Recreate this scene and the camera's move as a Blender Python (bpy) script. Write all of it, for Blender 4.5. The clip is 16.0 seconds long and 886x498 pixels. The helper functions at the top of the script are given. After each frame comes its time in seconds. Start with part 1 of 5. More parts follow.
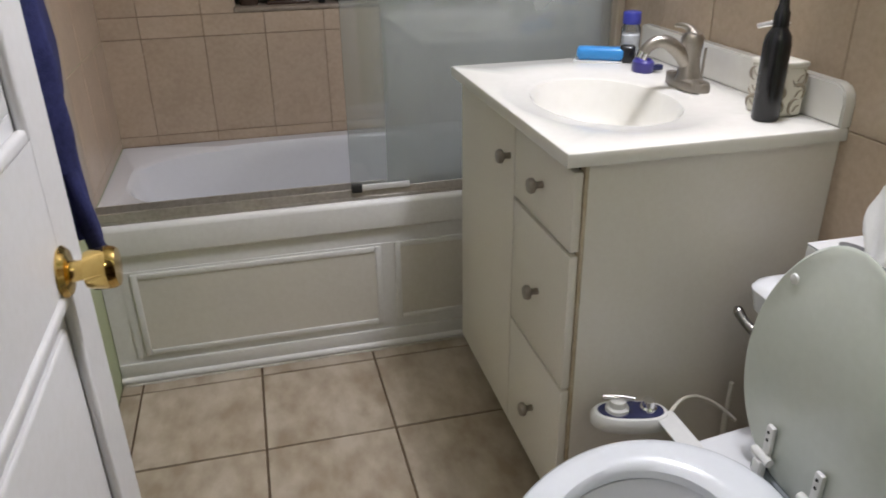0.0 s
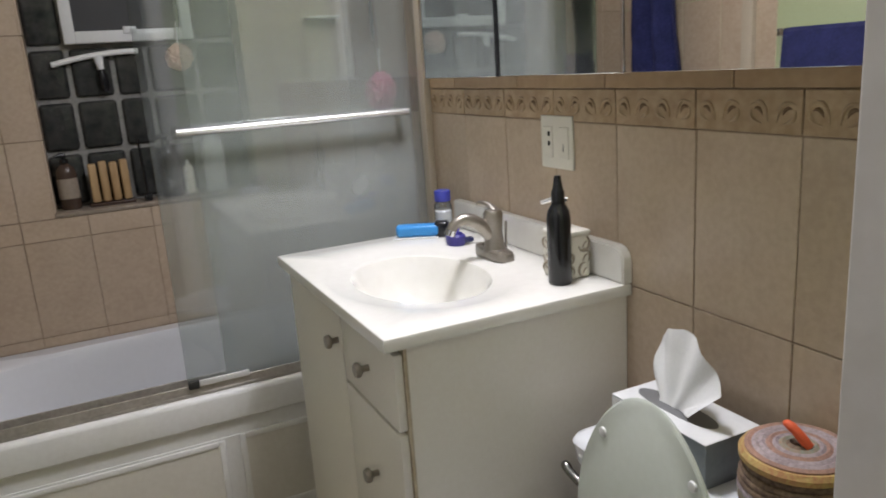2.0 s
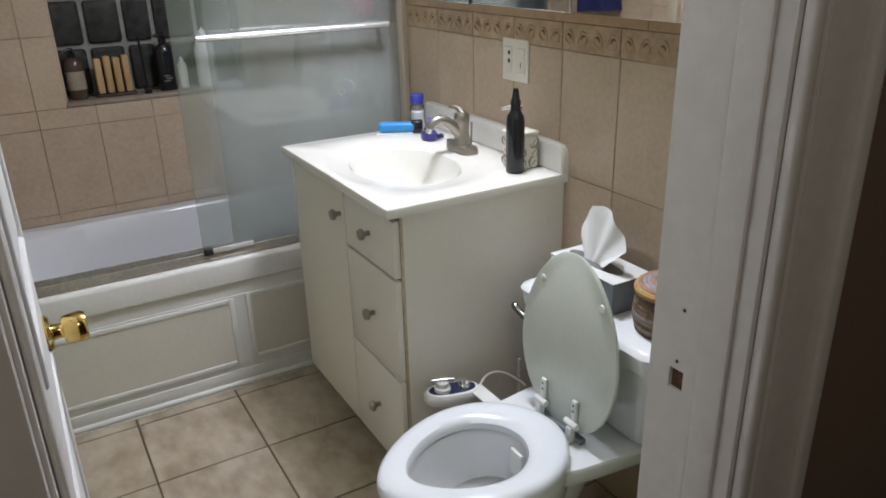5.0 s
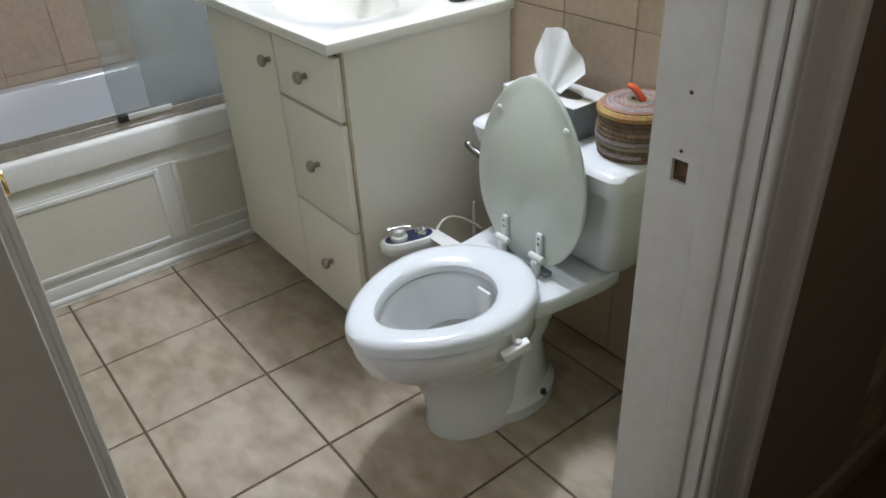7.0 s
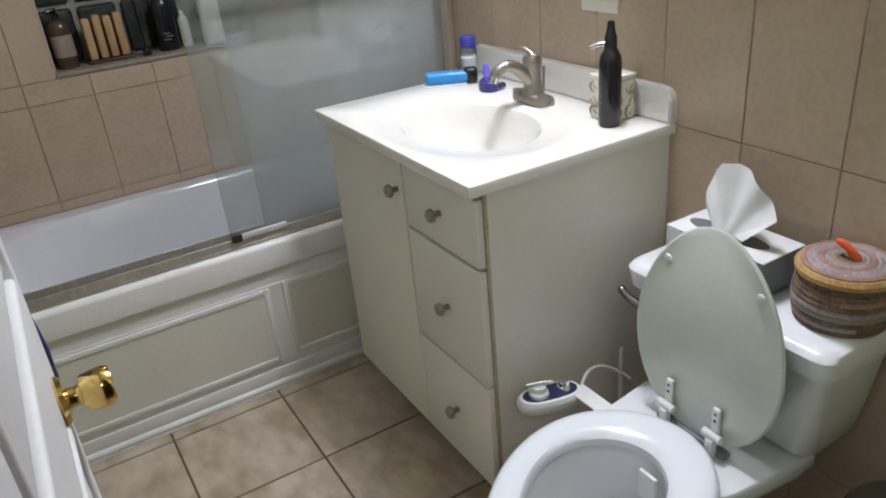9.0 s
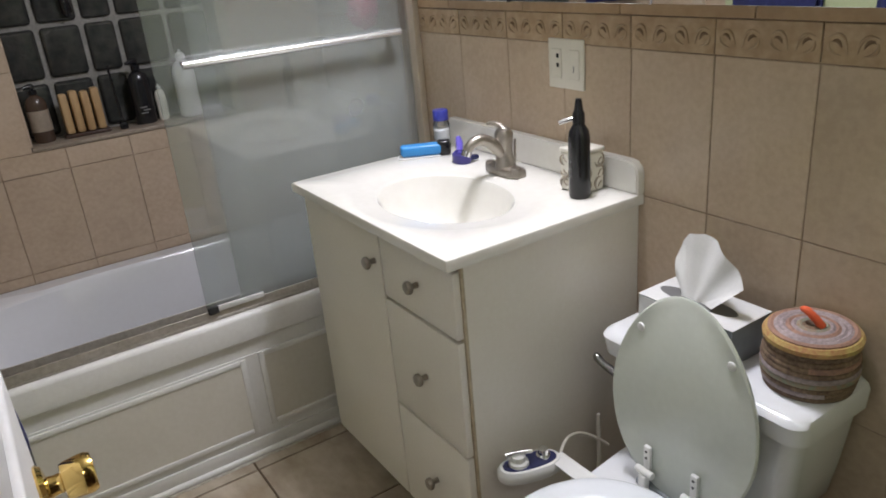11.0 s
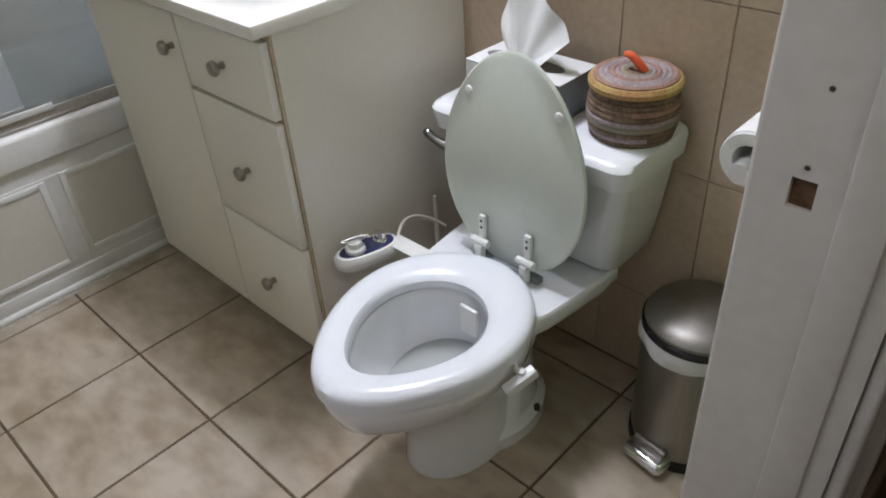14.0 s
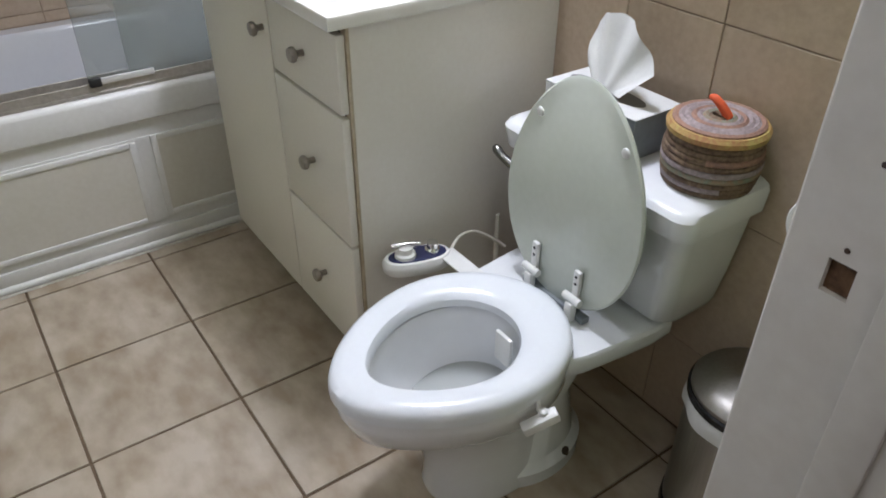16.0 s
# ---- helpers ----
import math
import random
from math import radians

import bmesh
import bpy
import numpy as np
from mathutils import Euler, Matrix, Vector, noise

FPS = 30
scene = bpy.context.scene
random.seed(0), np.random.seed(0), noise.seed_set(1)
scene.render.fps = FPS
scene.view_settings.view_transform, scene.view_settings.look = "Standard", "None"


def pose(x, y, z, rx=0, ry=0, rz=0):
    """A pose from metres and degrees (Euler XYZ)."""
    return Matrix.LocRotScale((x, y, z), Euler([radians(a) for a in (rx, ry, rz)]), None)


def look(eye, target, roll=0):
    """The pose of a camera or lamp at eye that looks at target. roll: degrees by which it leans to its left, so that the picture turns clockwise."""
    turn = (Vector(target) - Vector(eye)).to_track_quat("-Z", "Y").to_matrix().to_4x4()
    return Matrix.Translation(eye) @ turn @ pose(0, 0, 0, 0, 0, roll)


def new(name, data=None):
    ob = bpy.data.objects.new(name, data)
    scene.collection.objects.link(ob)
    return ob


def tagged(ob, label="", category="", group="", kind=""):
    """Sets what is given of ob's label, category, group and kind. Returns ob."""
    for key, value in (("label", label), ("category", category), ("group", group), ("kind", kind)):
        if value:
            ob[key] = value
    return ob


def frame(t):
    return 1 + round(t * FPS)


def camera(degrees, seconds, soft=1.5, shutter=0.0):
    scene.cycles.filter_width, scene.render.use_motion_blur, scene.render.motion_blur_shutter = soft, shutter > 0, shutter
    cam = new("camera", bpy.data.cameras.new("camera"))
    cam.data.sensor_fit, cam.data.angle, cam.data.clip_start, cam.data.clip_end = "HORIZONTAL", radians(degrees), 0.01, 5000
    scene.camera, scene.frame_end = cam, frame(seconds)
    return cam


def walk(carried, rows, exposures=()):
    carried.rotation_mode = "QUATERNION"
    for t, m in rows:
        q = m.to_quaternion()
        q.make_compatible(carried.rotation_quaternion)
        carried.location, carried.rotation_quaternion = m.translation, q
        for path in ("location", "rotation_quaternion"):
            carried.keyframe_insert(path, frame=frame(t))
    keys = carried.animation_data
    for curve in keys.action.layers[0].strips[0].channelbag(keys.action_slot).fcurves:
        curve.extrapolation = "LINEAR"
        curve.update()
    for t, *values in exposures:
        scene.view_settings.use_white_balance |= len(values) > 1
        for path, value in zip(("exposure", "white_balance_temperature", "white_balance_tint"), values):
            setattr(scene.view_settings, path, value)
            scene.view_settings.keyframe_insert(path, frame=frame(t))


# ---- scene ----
U = 1.07  # metres for one unit of the plan below

cam = camera(61.5, 16.0, soft=1.7, shutter=0.3)
PATH = [
    (0, (-0.093, -0.599, 1.253), (0.344, 1.156, 0.399), -0.84),
    (0.5, (-0.052, -0.614, 1.262), (0.499, 1.131, 0.454), -1.78),
    (1, (0.024, -0.671, 1.286), (0.636, 1.095, 0.575), -3.03),
    (1.5, (0.018, -0.668, 1.319), (0.696, 1.123, 0.743), -3.66),
    (2, (-0.024, -0.658, 1.325), (0.804, 1.097, 0.842), -3.94),
    (2.5, (-0.054, -0.649, 1.360), (0.940, 1.018, 0.877), -3.27),
    (3, (-0.055, -0.649, 1.330), (0.890, 1.052, 0.871), -4.07),
    (3.2, (-0.250, -0.833, 1.427), (0.742, 0.829, 0.920), -2.56),
    (5.3, (-0.312, -1.008, 1.438), (0.599, 0.583, 0.638), -1.19),
    (5.5, (-0.312, -1.010, 1.423), (0.600, 0.557, 0.579), -1.23),
    (6, (-0.280, -0.998, 1.377), (0.619, 0.519, 0.432), -1.99),
    (6.5, (-0.318, -0.967, 1.350), (0.626, 0.473, 0.332), -2.56),
    (7, (-0.357, -0.917, 1.322), (0.649, 0.454, 0.268), -3.06),
    (7.5, (-0.364, -0.876, 1.320), (0.676, 0.463, 0.260), -3.73),
    (8, (-0.308, -0.747, 1.336), (0.685, 0.644, 0.297), -4.45),
    (8.5, (-0.280, -0.655, 1.353), (0.628, 0.833, 0.373), -5.16),
    (9, (-0.284, -0.612, 1.389), (0.587, 0.951, 0.495), -5.43),
    (9.2, (-0.285, -0.609, 1.395), (0.569, 0.980, 0.533), -5.39),
    (11.3, (-0.304, -0.621, 1.428), (0.733, 0.916, 0.679), -4.70),
    (11.5, (-0.322, -0.618, 1.418), (0.774, 0.855, 0.649), -3.97),
    (12, (-0.265, -0.605, 1.417), (0.872, 0.782, 0.533), -5.07),
    (12.5, (-0.252, -0.608, 1.394), (0.919, 0.699, 0.435), -5.50),
    (13, (-0.283, -0.596, 1.370), (0.906, 0.619, 0.317), -4.86),
    (13.5, (-0.260, -0.604, 1.317), (0.901, 0.584, 0.204), -4.63),
    (14, (-0.257, -0.614, 1.278), (0.872, 0.552, 0.109), -4.10),
    (14.5, (-0.268, -0.628, 1.251), (0.811, 0.541, 0.039), -3.16),
    (15, (-0.316, -0.641, 1.260), (0.737, 0.532, 0.029), -1.78),
    (15.5, (-0.231, -0.671, 1.257), (0.730, 0.629, 0.080), -0.58),
    (16, (-0.159, -0.643, 1.258), (0.785, 0.705, 0.122), 0.25),
]
# the clip's automatic exposure and white balance: seconds, stops, kelvin, tint
DRIFT = [(0.0, -0.14, 6850, 11), (1.5, -0.16, 6830, 10), (3.0, -0.10, 6950, 11), (5.5, 0.0, 6450, 7), (7.0, 0.1, 6350, 5), (8.0, 0.06, 6400, 4), (9.0, -0.05, 6550, 8),
         (11.5, -0.1, 6850, 11), (12.5, -0.1, 6750, 11), (14.0, 0.0, 6500, 10), (15.0, 0.10, 6350, 9), (16.0, 0.10, 6400, 9)]
walk(cam, [(t, look(eye, target, roll)) for t, eye, target, roll in PATH], DRIFT)

# ---------- light ----------
world = bpy.data.worlds.new("world")
scene.world = world
world.use_nodes = True
world.node_tree.nodes["Background"].inputs[0].default_value = (0.02, 0.025, 0.04, 1)
world.node_tree.nodes["Background"].inputs[1].default_value = 0.3
scene.view_settings.exposure = 0.0


def area_lamp(name, place, aim, sx, sy, watts, colour):
    data = bpy.data.lights.new(name, "AREA")
    data.shape, data.size, data.size_y, data.energy, data.color = "RECTANGLE", sx * U, sy * U, watts, colour
    ob = new(name, data)
    ob.matrix_world = look(Vector(place) * U, Vector(aim) * U)
    return ob


def bulb_lamp(name, place, radius, watts, colour):
    data = bpy.data.lights.new(name, "POINT")
    data.shadow_soft_size, data.energy, data.color = radius, watts, colour
    ob = new(name, data)
    ob.location = Vector(place) * U
    return ob


LAMP = (0.97, 1.0, 1.16)
BULB_Y = (0.40, 0.56, 0.72)
for y in BULB_Y:
    bulb_lamp("vanity_bulb_light", (0.645, y, 2.08), 0.045, 7.6, LAMP)
area_lamp("vanity_shade_light", (0.645, 0.56, 2.03), (0.615, 0.54, 0), 0.06, 0.34, 15.6, LAMP)
# added fill for the door jambs and hall, not a known fitting
area_lamp("hall_fill_light", (-0.3, -1.5, 2.24), (-0.25, -1.45, 0), 0.3, 0.3, 5.8, (1.0, 0.92, 0.82))


# ---------- materials ----------
def shader(name, colour, rough=0.5, metal=0.0, second=None, grain=60.0, blot=6.0, amount=0.5, bump=0.0, bump_scale=200.0,
           rand=0.0, coat=0.0, spec=0.5, stretch=(1, 1, 1)):
    """A Principled surface with colour varied at two scales, fine relief and a change from object to object."""
    m = bpy.data.materials.new(name)
    m.use_nodes = True
    nt = m.node_tree
    n, link = nt.nodes, nt.links.new
    b = n["Principled BSDF"]
    b.inputs["Roughness"].default_value, b.inputs["Metallic"].default_value = rough, metal
    b.inputs["Coat Weight"].default_value, b.inputs["Specular IOR Level"].default_value = coat, spec
    second = second or tuple(c * 0.86 for c in colour)
    co = n.new("ShaderNodeTexCoord")
    mp = n.new("ShaderNodeMapping")
    mp.inputs["Scale"].default_value = stretch
    info = n.new("ShaderNodeObjectInfo")
    off = n.new("ShaderNodeVectorMath")
    off.operation = "ADD"
    shift = n.new("ShaderNodeMath")
    shift.operation = "MULTIPLY"
    shift.inputs[1].default_value = 37.0 if rand else 0.0
    link(info.outputs["Random"], shift.inputs[0])
    link(co.outputs["Object"], off.inputs[0])
    link(shift.outputs[0], off.inputs[1])
    link(off.outputs[0], mp.inputs[0])
    big, small = n.new("ShaderNodeTexNoise"), n.new("ShaderNodeTexNoise")
    big.inputs["Scale"].default_value, small.inputs["Scale"].default_value = blot, grain
    big.inputs["Detail"].default_value, small.inputs["Detail"].default_value = 5, 3
    link(mp.outputs[0], big.inputs["Vector"])
    link(mp.outputs[0], small.inputs["Vector"])
    add = n.new("ShaderNodeMath")
    add.operation = "ADD"
    link(big.outputs["Fac"], add.inputs[0])
    link(small.outputs["Fac"], add.inputs[1])
    rng = n.new("ShaderNodeMapRange")
    rng.inputs["From Min"].default_value, rng.inputs["From Max"].default_value = 0.75, 1.25
    rng.inputs["To Min"].default_value, rng.inputs["To Max"].default_value = 0.5 - amount / 2, 0.5 + amount / 2
    link(add.outputs[0], rng.inputs["Value"])
    mix = n.new("ShaderNodeMix")
    mix.data_type = "RGBA"
    mix.inputs["A"].default_value, mix.inputs["B"].default_value = (*colour, 1), (*second, 1)
    link(rng.outputs["Result"], mix.inputs["Factor"])
    last = mix.outputs["Result"]
    if rand:
        hsv = n.new("ShaderNodeHueSaturation")
        vr = n.new("ShaderNodeMapRange")
        vr.inputs["To Min"].default_value, vr.inputs["To Max"].default_value = 1 - rand, 1 + rand
        link(info.outputs["Random"], vr.inputs["Value"])
        link(vr.outputs["Result"], hsv.inputs["Value"])
        link(last, hsv.inputs["Color"])
        last = hsv.outputs["Color"]
    link(last, b.inputs["Base Color"])
    if bump:
        bt = n.new("ShaderNodeTexNoise")
        bt.inputs["Scale"].default_value, bt.inputs["Detail"].default_value = bump_scale, 3
        link(mp.outputs[0], bt.inputs["Vector"])
        bp = n.new("ShaderNodeBump")
        bp.inputs["Strength"].default_value, bp.inputs["Distance"].default_value = bump, 0.002
        link(bt.outputs["Fac"], bp.inputs["Height"])
        link(bp.outputs["Normal"], b.inputs["Normal"])
    return m


FLOOR_TILE = shader("floor tile", (0.50, 0.43, 0.343), 0.29, second=(0.325, 0.255, 0.18), grain=22, blot=8, amount=1.0, bump=0.12, bump_scale=60, rand=0.05, stretch=(1.0, 0.55, 1.0))
WALL_TILE = shader("wall tile", (0.518, 0.413, 0.308), 0.3, second=(0.428, 0.328, 0.234), grain=70, blot=7, amount=0.85, bump=0.06, bump_scale=90, rand=0.05)
BORDER_TILE = shader("border tile", (0.45, 0.335, 0.215), 0.35, second=(0.33, 0.225, 0.13), grain=60, blot=22, amount=0.9, bump=0.3, bump_scale=70, rand=0.06)
SILL_STONE = shader("sill stone", (0.33, 0.275, 0.215), 0.4, second=(0.23, 0.185, 0.14), grain=60, blot=14, amount=0.8, bump=0.2)
RAIL_TILE = shader("rail tile", (0.43, 0.30, 0.18), 0.3, second=(0.34, 0.225, 0.125), grain=60, blot=16, amount=0.7, rand=0.05)
GROUT = shader("grout", (0.17, 0.12, 0.075), 0.9, second=(0.11, 0.075, 0.045), grain=150, blot=10, amount=0.8, bump=0.3)
WALL_GROUT = shader("wall grout", (0.43, 0.33, 0.235), 0.9, second=(0.19, 0.13, 0.085), grain=14, blot=2.6, amount=1.0, bump=0.3)
GREEN_PAINT = shader("green paint", (0.43, 0.48, 0.285), 0.6, grain=120, blot=3, amount=0.4, bump=0.05)
CEILING_PAINT = shader("ceiling paint", (0.76, 0.75, 0.71), 0.8, grain=120, blot=3, amount=0.4, bump=0.08)
HALL_PAINT = shader("hall paint", (0.23, 0.168, 0.122), 0.7, grain=120, blot=3, amount=0.5, bump=0.08)
HALL_FLOOR = shader("hall floor wood", (0.11, 0.07, 0.045), 0.4, second=(0.06, 0.035, 0.02), grain=40, blot=5, amount=0.8, stretch=(1, 8, 1))
TRIM_PAINT = shader("trim paint", (0.80, 0.785, 0.75), 0.42, second=(0.70, 0.675, 0.63), grain=45, blot=5, amount=0.6, bump=0.1, bump_scale=60)
DOOR_PAINT = shader("door paint", (0.76, 0.76, 0.76), 0.45, second=(0.68, 0.675, 0.66), grain=80, blot=4, amount=0.5, bump=0.06)
CABINET = shader("cabinet laminate", (0.79, 0.758, 0.695), 0.42, second=(0.73, 0.69, 0.615), grain=120, blot=3, amount=0.5, bump=0.04)
CABINET_EDGE = shader("worn cabinet edge", (0.58, 0.5, 0.37), 0.5, second=(0.38, 0.29, 0.18), grain=60, blot=9, amount=0.7)
# near black, so the shade in the gaps is in the colour of the boards behind
GAP_SHADE = shader("gap shade", (0.05, 0.035, 0.025), 0.9)
MARBLE = shader("cultured marble", (0.76, 0.745, 0.695), 0.16, second=(0.71, 0.69, 0.63), grain=40, blot=4, amount=0.6, coat=0.4)
PORCELAIN = shader("porcelain", (0.79, 0.805, 0.825), 0.09, second=(0.75, 0.76, 0.775), grain=60, blot=3, amount=0.4, coat=0.5)
SEAT_PAINT = shader("painted seat", (0.77, 0.80, 0.84), 0.17, second=(0.73, 0.755, 0.785), grain=90, blot=4, amount=0.4, coat=0.3)
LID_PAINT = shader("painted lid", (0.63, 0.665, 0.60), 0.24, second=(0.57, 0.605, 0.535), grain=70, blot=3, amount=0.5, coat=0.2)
TUB_ENAMEL = shader("tub enamel", (0.74, 0.755, 0.78), 0.15, second=(0.69, 0.70, 0.72), grain=60, blot=3, amount=0.4, coat=0.3)
APRON_WHITE = shader("apron paint", (0.76, 0.755, 0.735), 0.4, second=(0.68, 0.67, 0.64), grain=70, blot=5, amount=0.6)
APRON_PANEL = shader("apron panel", (0.69, 0.663, 0.60), 0.5, second=(0.62, 0.59, 0.52), grain=70, blot=4, amount=0.6)
WHITE_PLASTIC = shader("white plastic", (0.80, 0.80, 0.78), 0.3, grain=90, blot=6, amount=0.3)
CREAM_PLASTIC = shader("cream plastic", (0.74, 0.71, 0.62), 0.35, grain=90, blot=6, amount=0.3)
CHROME = shader("chrome", (0.82, 0.82, 0.83), 0.08, 1.0, grain=60, blot=8, amount=0.3)
DARK_CHROME = shader("dull dark chrome", (0.26, 0.25, 0.24), 0.2, 1.0, grain=60, blot=8, amount=0.4)
NICKEL = shader("brushed nickel", (0.40, 0.365, 0.325), 0.4, 1.0, second=(0.31, 0.28, 0.245), grain=200, blot=9, amount=0.5)
TRACK_METAL = shader("satin track", (0.58, 0.55, 0.50), 0.38, 0.55, second=(0.40, 0.365, 0.32), grain=80, blot=9, amount=0.8)
STEEL = shader("brushed steel", (0.36, 0.34, 0.315), 0.43, 1.0, second=(0.28, 0.265, 0.245), grain=30, blot=4, amount=0.6, bump=0.08, bump_scale=60, stretch=(6, 6, 0.4))
BRASS = shader("polished brass", (0.80, 0.58, 0.22), 0.12, 1.0, second=(0.62, 0.42, 0.13), grain=60, blot=20, amount=0.6)
BLACK_PLASTIC = shader("black plastic", (0.012, 0.012, 0.014), 0.22, grain=90, blot=8, amount=0.4)
DARK_PLASTIC = shader("dark brown plastic", (0.06, 0.035, 0.025), 0.3, grain=90, blot=8, amount=0.4)
GREY_PRINT = shader("grey print", (0.16, 0.16, 0.16), 0.5)
BLUE_PLASTIC = shader("bright blue plastic", (0.03, 0.26, 0.62), 0.3, grain=90, blot=8, amount=0.3)
NAVY_PLASTIC = shader("navy plastic", (0.03, 0.035, 0.10), 0.25, grain=90, blot=8, amount=0.3)
PURPLE_LIGHT = shader("light purple plastic", (0.13, 0.10, 0.50), 0.35, grain=90, blot=8, amount=0.3)
PURPLE_PLASTIC = shader("purple plastic", (0.05, 0.042, 0.24), 0.3, grain=90, blot=8, amount=0.3)
CAP_BLUE = shader("blue cap", (0.04, 0.05, 0.32), 0.35, grain=90, blot=8, amount=0.3)
NAVY_CLOTH = shader("navy terry", (0.026, 0.032, 0.125), 0.95, second=(0.012, 0.015, 0.07), grain=120, blot=14, amount=0.9, bump=0.9, bump_scale=420)
PAPER = shader("tissue paper", (0.80, 0.795, 0.78), 0.85, grain=200, blot=10, amount=0.3, bump=0.2, bump_scale=120)
BOX_WHITE = shader("white carton", (0.74, 0.74, 0.73), 0.5, grain=90, blot=10, amount=0.4)
BOX_GREY = shader("grey blue carton", (0.235, 0.265, 0.28), 0.5, second=(0.18, 0.20, 0.215), grain=40, blot=16, amount=0.9)
WOOD = shader("pale wood", (0.50, 0.34, 0.17), 0.55, second=(0.36, 0.22, 0.1), grain=60, blot=14, amount=0.8, stretch=(1, 1, 0.2))
PINK = shader("pink mesh", (0.70, 0.16, 0.26), 0.8, grain=160, blot=20, amount=0.8, bump=0.6)
PEACH = shader("peach mesh", (0.72, 0.48, 0.37), 0.8, grain=160, blot=20, amount=0.8, bump=0.6)
RUBBER = shader("black rubber", (0.02, 0.02, 0.02), 0.6, grain=90, blot=8, amount=0.4)
MORTAR = shader("block mortar", (0.29, 0.28, 0.255), 0.8, second=(0.17, 0.165, 0.15), grain=120, blot=10, amount=0.8, bump=0.2)
BLOCK_GLASS = shader("night glass block", (0.02, 0.022, 0.022), 0.04, second=(0.05, 0.05, 0.045), grain=30, blot=12, amount=0.9, bump=1.0, bump_scale=60, coat=0.15, spec=0.4)
VINYL = shader("window vinyl", (0.74, 0.74, 0.72), 0.35, grain=90, blot=6, amount=0.3)
SCREEN = shader("window screen", (0.035, 0.035, 0.035), 0.6, grain=300, blot=10, amount=0.6)
WATER = shader("bowl water", (0.46, 0.48, 0.47), 0.03, grain=20, blot=6, amount=0.3, coat=1.0)
BAG = shader("bin liner", (0.72, 0.72, 0.72), 0.4, grain=90, blot=14, amount=0.5, bump=0.5, bump_scale=60)
BASKET = {
    "brown": shader("brown weave", (0.24, 0.16, 0.10), 0.8, second=(0.10, 0.06, 0.04), grain=160, blot=30, amount=1.0, bump=0.8, bump_scale=160),
    "rose": shader("rose weave", (0.38, 0.215, 0.15), 0.8, second=(0.24, 0.14, 0.11), grain=160, blot=30, amount=1.0, bump=0.8, bump_scale=160),
    "green": shader("green weave", (0.20, 0.235, 0.18), 0.8, second=(0.30, 0.19, 0.12), grain=120, blot=18, amount=1.0, bump=0.8, bump_scale=160),
    "yellow": shader("yellow weave", (0.46, 0.36, 0.12), 0.8, second=(0.38, 0.19, 0.08), grain=160, blot=26, amount=1.0, bump=0.8, bump_scale=160),
    "mauve": shader("mauve weave", (0.40, 0.33, 0.33), 0.8, second=(0.24, 0.19, 0.19), grain=160, blot=30, amount=1.0, bump=0.8, bump_scale=160),
    "orange": shader("orange cord", (0.72, 0.11, 0.035), 0.7, grain=160, blot=20, amount=0.6),
}

MIRROR = bpy.data.materials.new("mirror")
MIRROR.use_nodes = True
_b = MIRROR.node_tree.nodes["Principled BSDF"]
_b.inputs["Base Color"].default_value, _b.inputs["Metallic"].default_value, _b.inputs["Roughness"].default_value = (0.86, 0.88, 0.87, 1), 1.0, 0.012


def steamed_glass(name, tint, low, high, side=(-9, 9, 1, 1), rise=(-9, 9, 1, 1)):
    """Clear pane with a film of dried steam: see-through, a Fresnel gloss, and a thin uneven white haze."""
    m = bpy.data.materials.new(name)
    m.use_nodes = True
    nt = m.node_tree
    n, link = nt.nodes, nt.links.new
    n.remove(n["Principled BSDF"])
    clear, gloss, haze = n.new("ShaderNodeBsdfTransparent"), n.new("ShaderNodeBsdfGlossy"), n.new("ShaderNodeBsdfDiffuse")
    clear.inputs[0].default_value, gloss.inputs["Roughness"].default_value = (*tint, 1), 0.025
    haze.inputs[0].default_value = (0.405, 0.425, 0.405, 1)
    fres = n.new("ShaderNodeFresnel")
    fres.inputs["IOR"].default_value = 1.7
    co, tex, rng = n.new("ShaderNodeTexCoord"), n.new("ShaderNodeTexNoise"), n.new("ShaderNodeMapRange")
    tex.inputs["Scale"].default_value, tex.inputs["Detail"].default_value = 2.4, 2
    link(co.outputs["Object"], tex.inputs["Vector"])
    rng.inputs["From Min"].default_value, rng.inputs["From Max"].default_value = 0.35, 0.65
    rng.inputs["To Min"].default_value, rng.inputs["To Max"].default_value = low, high
    link(tex.outputs["Fac"], rng.inputs["Value"])
    spot = n.new("ShaderNodeSeparateXYZ")
    link(co.outputs["Object"], spot.inputs[0])
    level = rng.outputs["Result"]
    for axis, (a, b, lo, hi) in (("X", side), ("Z", rise)):
        ramp, mul = n.new("ShaderNodeMapRange"), n.new("ShaderNodeMath")
        ramp.interpolation_type = "SMOOTHSTEP"
        for key, val in (("From Min", a), ("From Max", b), ("To Min", lo), ("To Max", hi)):
            ramp.inputs[key].default_value = val
        mul.operation = "MULTIPLY"
        link(spot.outputs[axis], ramp.inputs["Value"])
        link(level, mul.inputs[0])
        link(ramp.outputs["Result"], mul.inputs[1])
        level = mul.outputs[0]
    film, top = n.new("ShaderNodeMixShader"), n.new("ShaderNodeMixShader")
    link(level, film.inputs[0])
    link(clear.outputs[0], film.inputs[1])
    link(haze.outputs[0], film.inputs[2])
    link(fres.outputs[0], top.inputs[0])
    link(film.outputs[0], top.inputs[1])
    link(gloss.outputs[0], top.inputs[2])
    link(top.outputs[0], n["Material Output"].inputs[0])
    return m


